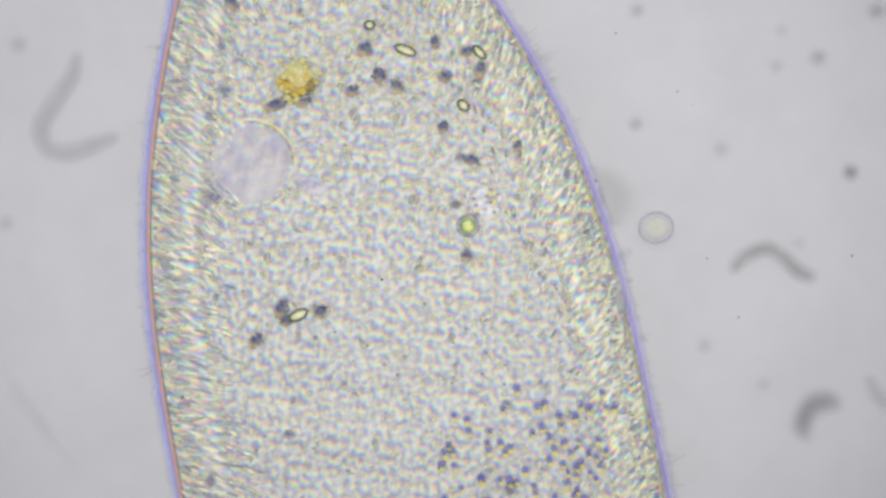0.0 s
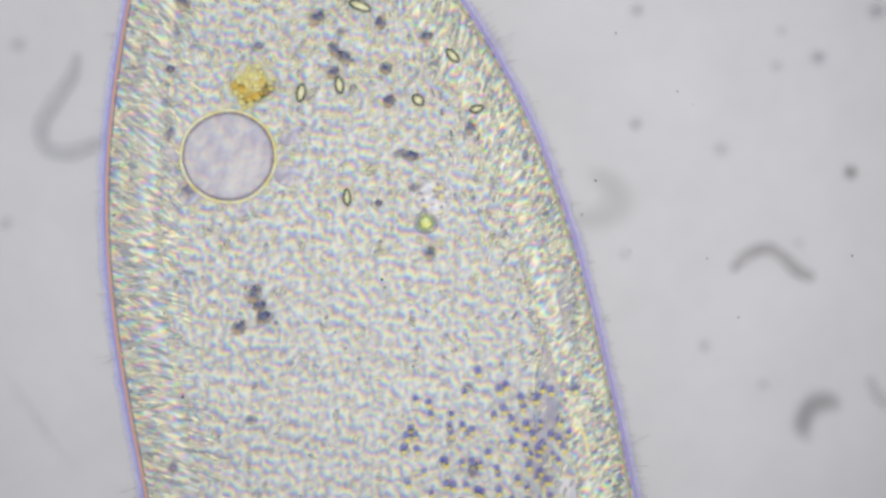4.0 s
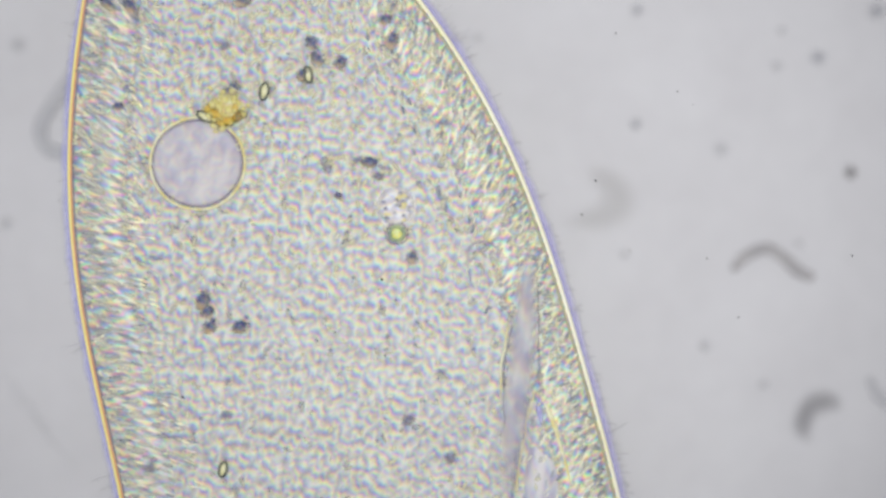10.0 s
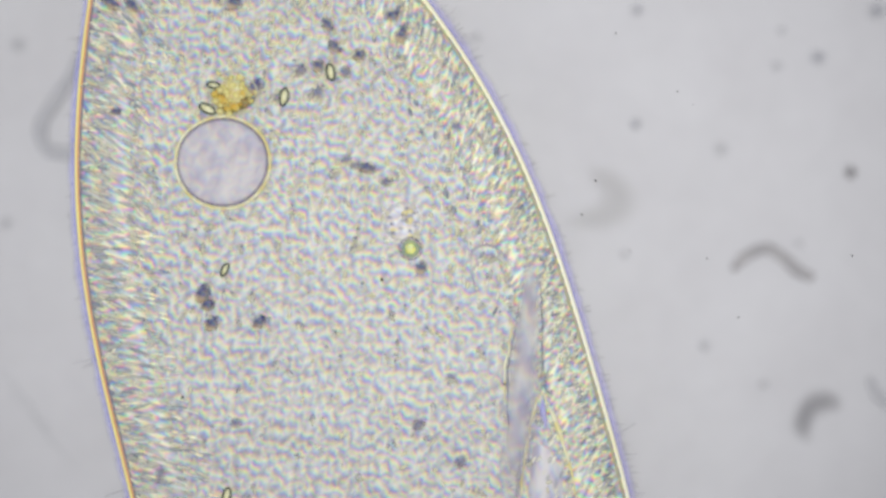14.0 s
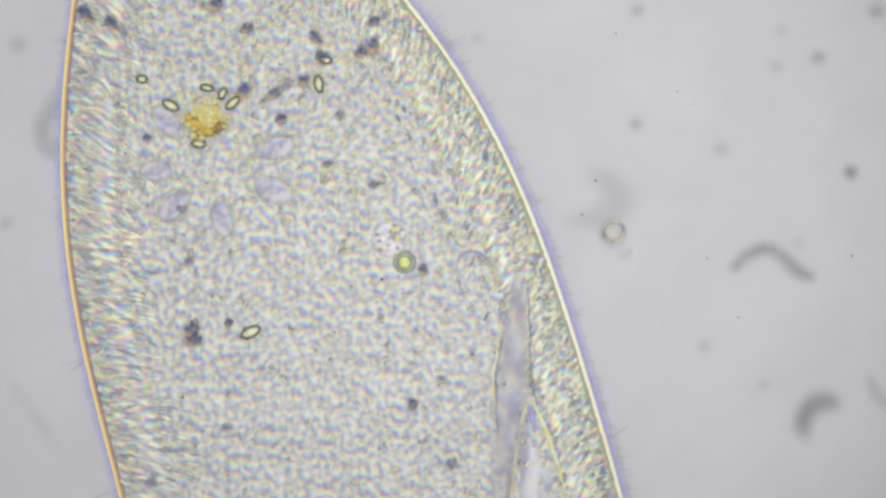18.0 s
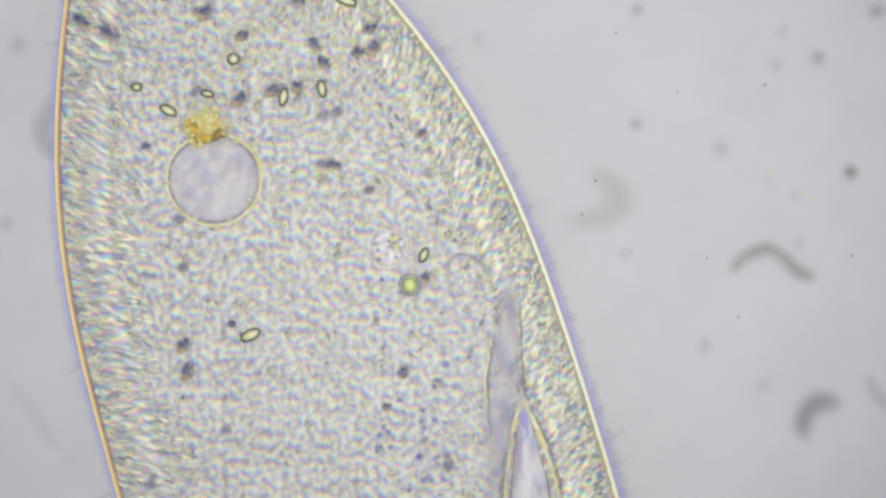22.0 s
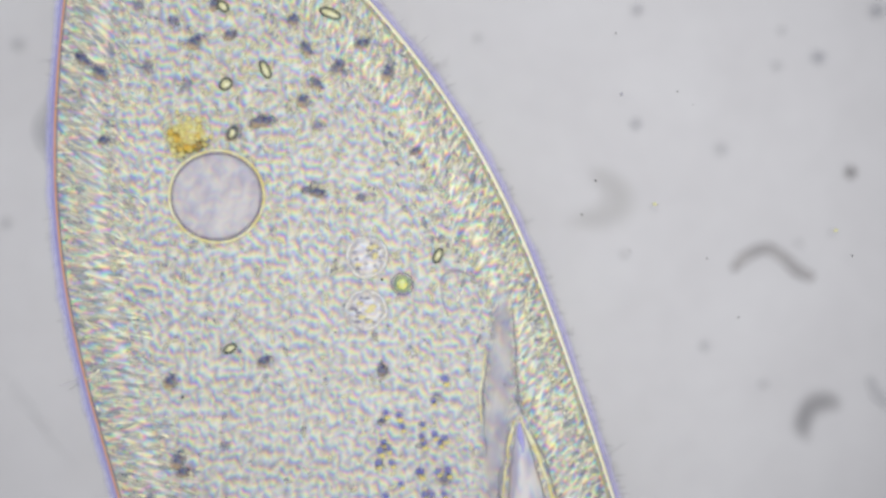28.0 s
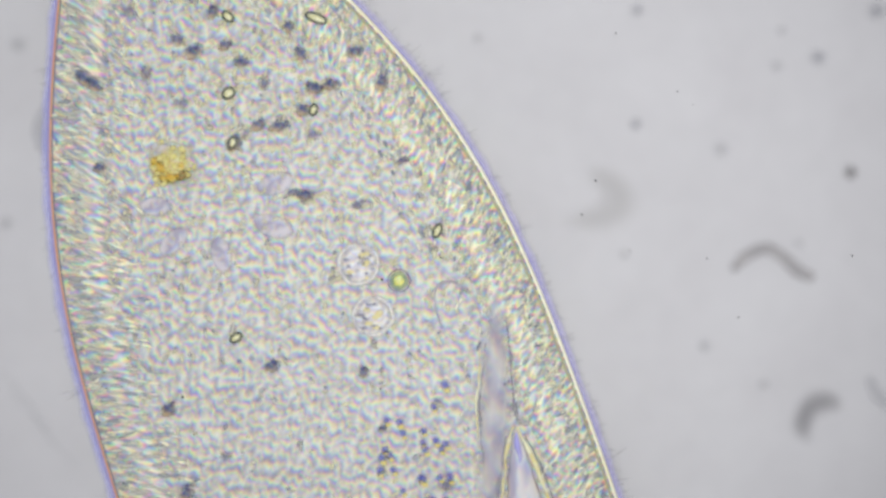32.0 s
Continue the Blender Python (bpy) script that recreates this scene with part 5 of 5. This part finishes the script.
notch_way = ((0, 1100, 724), (1.5, 1062, 716), (3, 1030, 716), (6, 984, 703), (7.5, 968, 697), (9, 960, 704), (10.5, 957, 688), (11, 967, 682), (11.2, 980, 683), (11.5, 995, 686), (12, 983, 692),
             (13, 970, 702), (14.5, 958, 700), (17, 944, 706), (19, 942, 712), (21, 932, 712), (23, 928, 715), (25, 924, 718), (28, 921, 740), (30, 920, 746), (32, 915, 757))
slit_depth = ((0, 0.0), (4, 0.002), (6, 0.0055), (20, 0.0055), (22, 0.002), (23, 0), (32, 0))
notch_depth = ((0, 0.012), (3, 0.008), (6, 0.002), (11, 0.001), (20, 0.001), (23, 0), (32, 0))

# ---- the passing second ciliate ----
visitor = new("passing_ciliate")
tagged(visitor, "olive-grey blunt-tipped ciliate with a violet edge on the slide", "ciliate")


def half_width(d):
    return 0.226 * math.sqrt(max(0.0, 1 - (1 - d / 0.62) ** 2)) if d < 0.62 else 0.226 * math.sqrt(max(0.0, 1 - ((d - 0.62) / 0.75) ** 2))


bm = bmesh.new()
rows = []
for i in range(70):
    d = 1.37 * (i / 69) ** 1.6
    w = max(half_width(d), 0.001)
    rows.append([bm.verts.new((w * math.cos(a), -d, 0.0755 + 0.075 * min(1, w / 0.12) * math.sin(a) * abs(math.sin(a)) ** -0.6 if abs(math.sin(a)) > 1e-6 else 0.0755))
                 for a in (2 * math.pi * k / 36 for k in range(36))])
for p, q in zip(rows, rows[1:]):
    for k in range(36):
        bm.faces.new((p[k], p[(k + 1) % 36], q[(k + 1) % 36], q[k]))
part("body", bm, M_VIS, visitor)
for side in (1, -1):
    line = [Vector((side * (half_width(1.3 * (i / 60) ** 1.8) + 0.002), -1.3 * (i / 60) ** 1.8, 0.12)) for i in range(61)]
    part("pellicle", tube(line, [0.004 + 0.008 * min(1, i / 34) for i in range(61)]), M_BLUE, visitor, "violet edge" if side > 0 else "pale lilac edge")
# optical halo around the visitor, painted as a pale tube
glow = [Vector((math.copysign(half_width(abs(f) ** 1.8 * 1.3) + 0.007, f), -abs(f) ** 1.8 * 1.3 + 0.006, 0.13)) for f in (k / 40 for k in range(-40, 41))]
part("halo", tube(glow, [0.005] * len(glow)), M_FRINGE, visitor, "pale violet-white optical halo painted around the edge")
line = [Vector((0.06 + 0.05 * math.sin(i / 14), -0.16 - 0.9 * i / 40, 0.151 - 0.02 * (i < 3))) for i in range(41)]
part("groove", tube(line, [0.0015 + 0.003 * math.sin(math.pi * i / 40) for i in range(41)]), M_SEAM, visitor, "dark groove along the body")
streak = np.random.default_rng(5)
n_s = 620
d_s = streak.uniform(0.09, 0.75, n_s)
w_s = np.array([half_width(d) for d in d_s]) * 0.8
x_s = streak.uniform(-1, 1, n_s) * w_s
scatter("streak_layer", np.stack([x_s, -d_s, np.full(n_s, 0.149)], -1), np.stack([streak.uniform(0.008, 0.015, n_s), np.full(n_s, 0.0036), np.full(n_s, 0.002)], -1),
        math.pi / 2 - 1.1 * x_s / 0.19 + streak.normal(0, 0.15, n_s), M_RODS, visitor, "short slanting rods", template=spindle)

# ---- debris lying on the slide ----


def strand(name, keys, widths, mat, label, flat=0.5, n=30):
    pts = spline([at(u, v, 0.006) for u, v in keys], n)
    w = np.interp(np.linspace(0, 1, n), np.linspace(0, 1, len(widths)), widths)
    for p, r in zip(pts, w):
        p.z = float(r) * flat + 0.0005
    ob = part(name, tube(pts, list(w), flat, 10), mat)
    return tagged(ob, label, "debris")


K = CAM_H / (CAM_H - TOP)   # things on the slide lie further from the lens


def low(u, v):
    return 784 + (u - 784) * K, 441 + (v - 441) * K


def soft_clump(name, keys, widths, mat, label):
    pts = spline([at(*low(u, v), 0.002) for u, v in keys], 26)
    return tagged(part(name, film(pts, widths), mat), label, "debris")


strand("curved_strand", [low(*p) for p in ((136, 98), (128, 135), (98, 180), (72, 225), (82, 262), (120, 272), (165, 258), (205, 242))], [0.006, 0.011, 0.012, 0.012, 0.011, 0.012, 0.012, 0.006], M_FAINT, "faint grey hooked strand lying on the slide")
strand("bent_rod", [low(*p) for p in ((1296, 478), (1318, 455), (1355, 440), (1385, 455), (1412, 480), (1440, 492))], [0.007, 0.010, 0.010, 0.0095, 0.011, 0.008], M_DEB, "grey bent rod of debris on the slide", 0.4)
soft_clump("curled_strand", ((1494, 728), (1470, 713), (1444, 715), (1426, 732), (1420, 757), (1434, 790)), (0.020, 0.029, 0.031, 0.031, 0.029, 0.020), M_CLUMP, "soft dark grey curled clump on the slide")
strand("short_strand", [low(*p) for p in ((1538, 668), (1550, 695), (1572, 718))], [0.005, 0.008, 0.008], M_FAINT, "faint short grey strand on the slide")
soft_clump("smudge", ((1035, 292), (1068, 316), (1096, 344), (1086, 372), (1046, 388), (985, 396)), (0.020, 0.034, 0.048, 0.046, 0.034, 0.024), M_SMEAR, "faint greenish-grey smear on the slide")
strand("scratch", [low(*p) for p in ((20, 690), (60, 740), (100, 790), (140, 830))], [0.001, 0.002, 0.002, 0.001], M_SMUDGE, "faint fine scratch on the slide")
strand("scratch", [low(*p) for p in ((0, 655), (40, 700), (85, 760))], [0.001, 0.0015, 0.001], M_SMUDGE, "faint fine scratch on the slide")
for k, (u, v, s, mat) in enumerate(((1125, 221, 0.012, M_FAINT), (1505, 306, 0.013, M_DEB), (1447, 103, 0.016, M_FAINT), (1275, 265, 0.016, M_SMUDGE), (1552, 20, 0.018, M_FAINT), (1128, 19, 0.012, M_FAINT),
                                    (1383, 54, 0.010, M_SMUDGE), (35, 80, 0.018, M_SMUDGE), (1414, 430, 0.010, M_SMUDGE), (1350, 682, 0.011, M_SMUDGE), (845, 68, 0.010, M_SMUDGE), (1245, 612, 0.014, M_SMUDGE), (1375, 118, 0.012, M_SMUDGE), (12, 395, 0.014, M_SMUDGE), (1105, 450, 0.010, M_SMUDGE))):
    g = tagged(part("fleck", blob(s * 1.25, s * 1.15, s * 0.35, 0.25, 3, 60 + k), M_FLECK if mat == M_DEB else M_HAZE if mat == M_FAINT else M_MIST), "soft round grey fleck on the slide", "fleck", "flecks on the slide")
    g.location = at(*low(u, v), s * 0.2)
# still dust that belongs to neither cell nor water, placed to fit the camera's view
for k, (u, v, s) in enumerate(((324, 703, 2.6), (893, 680, 2.2), (593, 588, 1.6), (676, 495, 2.4))):
    g = tagged(part("speck", blob(s * 0.001, s * 0.001, s * 0.0008, 0.1, 2, 90 + k), M_SPECK), "tiny black dust speck placed over the ciliate", "speck", "dust specks")
    g.location = at(u, v, TOP + 0.006)

# more still dust, hung at focal height to fit the camera's view
for k, (u, v, s) in enumerate(((1054, 320, 1.9), (1030, 380, 1.9), (1508, 453, 2.0), (1307, 562, 1.5), (1251, 458, 1.3), (1115, 444, 1.2), (1199, 162, 1.3), (1090, 59, 1.5), (1226, 186, 1.0))):
    g = tagged(part("speck", blob(s * 0.001, s * 0.001, s * 0.0008, 0.1, 2, 95 + k), M_SPECK), "tiny black dust speck placed over the water", "speck", "dust specks")
    g.location = at(784 + (u - 784) * 1.004, 441 + (v - 441) * 1.004, 0.205)

# ---- drifting bits in the water ----
bubble = part("bubble", ring(0.0185, 0.0185, 0.003, 0.006, 32, 8, 0.05, 4), M_BUB)
tagged(bubble, "pale round cyst rolling through the water", "cyst")
part("content", blob(0.0165, 0.0165, 0.007, 0.08, 3, 5), M_DISC, bubble)
far_bubble = copy_thing(bubble, pose(-1.1, -0.4, 0.19))
tagged(far_bubble, "small pale round cyst drifting in the water")
drifters = []
for k, keys in enumerate((((0, 1165, 403), (0.1, 1171, 360), (0.2, 1112, 245), (0.3, 1055, 122), (0.5, 985, -90), (32, 960, -140)),
                          ((0, 1760, 150), (20, 1720, 180), (22, 1420, 340), (23, 1303, 372), (24, 1404, 283), (25, 1435, 278), (28, 1485, 408), (28.5, 1479, 496), (29.2, 1640, 560), (32, 1720, 600)),
                          ((0, 1500, -120), (20, 1480, -100), (22, 1358, 149), (23, 1278, 74), (24, 1285, 9), (24.5, 1285, -90), (27.5, 1150, -90), (28, 1102, 165), (28.5, 1016, 102), (29, 960, -80), (29.6, 955, -60), (30, 964, 165),
                           (30.6, 960, -80), (32, 960, -120)),
                          ((0, 1700, 300), (20, 1650, 320), (23, 1203, 306), (24, 1072, 402), (25, 860, 480), (27.4, 900, 380), (28, 1162, 361), (28.5, 1104, 281), (29, 920, 330), (29.5, 920, 450), (30, 1278, 540), (31, 1640, 640), (32, 1700, 660)),
                          ((0, 1100, 950), (0.6, 1185, 420), (0.8, 1215, 276), (0.9, 1231, 241), (1.0, 1250, 221), (1.1, 1259, 207), (1.2, 1264, 201), (1.3, 1268, 181), (1.5, 1280, 110), (1.8, 1300, -70), (32, 1320, -140)))):
    ob = part("drifting_bit", blob(0.022 if k == 0 else 0.0042, 0.019 if k == 0 else 0.0034, 0.003, 0.3, 3, 120 + k), (M_DISC, M_CORE, M_DIM, M_CORE, M_DIM)[k])
    if k == 0:
        part("skin", ring(0.030, 0.027, 0.0022, 0, 40, 6, 0.12, 9), M_RING, ob, "faint lilac skin")
    tagged(ob, "pale round disc with a faint skin drifting in the water" if k == 0 else "tiny pale yellow bit drifting in the water" if k in (1, 3) else "tiny blue-grey bit drifting in the water", "particle", "drifting bits")
    drifters.append((ob, keys))


def motions():
    walk(cell, list(zip(TIMES, CELL_POSE)))
    for band, rows in ((left_band, LEFT_ROWS), (right_band, RIGHT_ROWS)):
        walk(band, [(row[0], m.inverted() @ shifted(row)) for row, m in zip(rows, CELL_POSE)])
    # edge lines sink so that the edge's colour seems to change with focus
    for skin, side in sunk_lines:
        keys = ((0, 0), (22, 0), (24, 0.008), (27, 0.003), (32, 0.002)) if side == 2 else ((0, 0.016), (3, 0.014), (5.5, 0), (22.5, 0), (24.5, 0.006), (28, 0.0035), (32, 0.003)) if side < 0 else ((0, 0.012), (4, 0.010), (6, 0), (21.5, 0), (24, 0.016), (32, 0.016))
        walk(skin, [(t, pose(0, 0, -z)) for t, z in keys])
    for ob, rows in moving:
        walk(ob, rows)
    rows = []
    for (t, u, v), row in zip([(t, between(notch_way, t, 1), between(notch_way, t, 2)) for t in TIMES], RIGHT_ROWS):
        p = at(u, v)
        rows.append((t, shifted((t, *(between(CELL_ROWS, t, k) for k in (1, 2, 3)))).inverted() @ pose(p.x, p.y, TOP + 0.002 - between(notch_depth, t, 1), 0, 0, -1.3 - row[3])))
    walk(gullet, rows)
    walk(pharynx, [(t, Matrix.Translation((0, 0, -between(slit_depth, t, 1))) @ m) for t, m in rows])
    for ob in drift:
        walk(ob, [(0, pose(0.012, -0.02, 0)), (6, pose(0.004, 0.006, 0)), (11, pose(-0.008, 0.0, 0)), (16, pose(-0.004, -0.012, 0)), (22, pose(0.006, -0.004, 0)), (28, pose(0.0, 0.012, 0)), (32, pose(-0.008, 0.004, 0))])
    tips = ((0, -60, 1500, 0), (10.7, -60, 1150, 0), (10.9, 40, 850, 0), (11.0, 55, 672, 0), (11.1, 60, 535, 0), (11.2, 40, 415, -3), (11.3, 60, 362, 2), (11.4, 115, 392, 6),
            (11.5, 140, 481, 9), (11.6, 180, 649, 10), (11.7, 215, 826, 8), (11.85, 180, 1100, 4), (12.2, 60, 1500, 0), (32, 60, 1500, 0))
    walk(visitor, [(t, pose(*at(u, v), 0, 0, -turn)) for t, u, v, turn in tips])
    roll = ((0, 1800, 420), (15.8, 1780, 430), (16.5, 1352, 636), (16.8, 1342, 824), (17.0, 1393, 832), (17.2, 1336, 822), (17.4, 1206, 806), (17.6, 1206, 690), (17.8, 1136, 600), (18.0, 1088, 410),
            (18.2, 1088, 292), (18.4, 1030, 224), (18.7, 1000, 20), (19.0, 990, -200), (32, 990, -220))
    walk(bubble, [(t, pose(*at(u, v, 0.19))) for t, u, v in roll])
    walk(far_bubble, [(t, pose(*at(u, v, 0.19))) for t, u, v in ((0, -300, 830), (7.5, -70, 800), (8.0, 10, 778), (8.3, -50, 765), (9.5, -300, 740), (32, -320, 740))])
    for ob, keys in drifters:
        walk(ob, [(t, pose(*at(u, v, 0.19))) for t, u, v in keys])


motions()
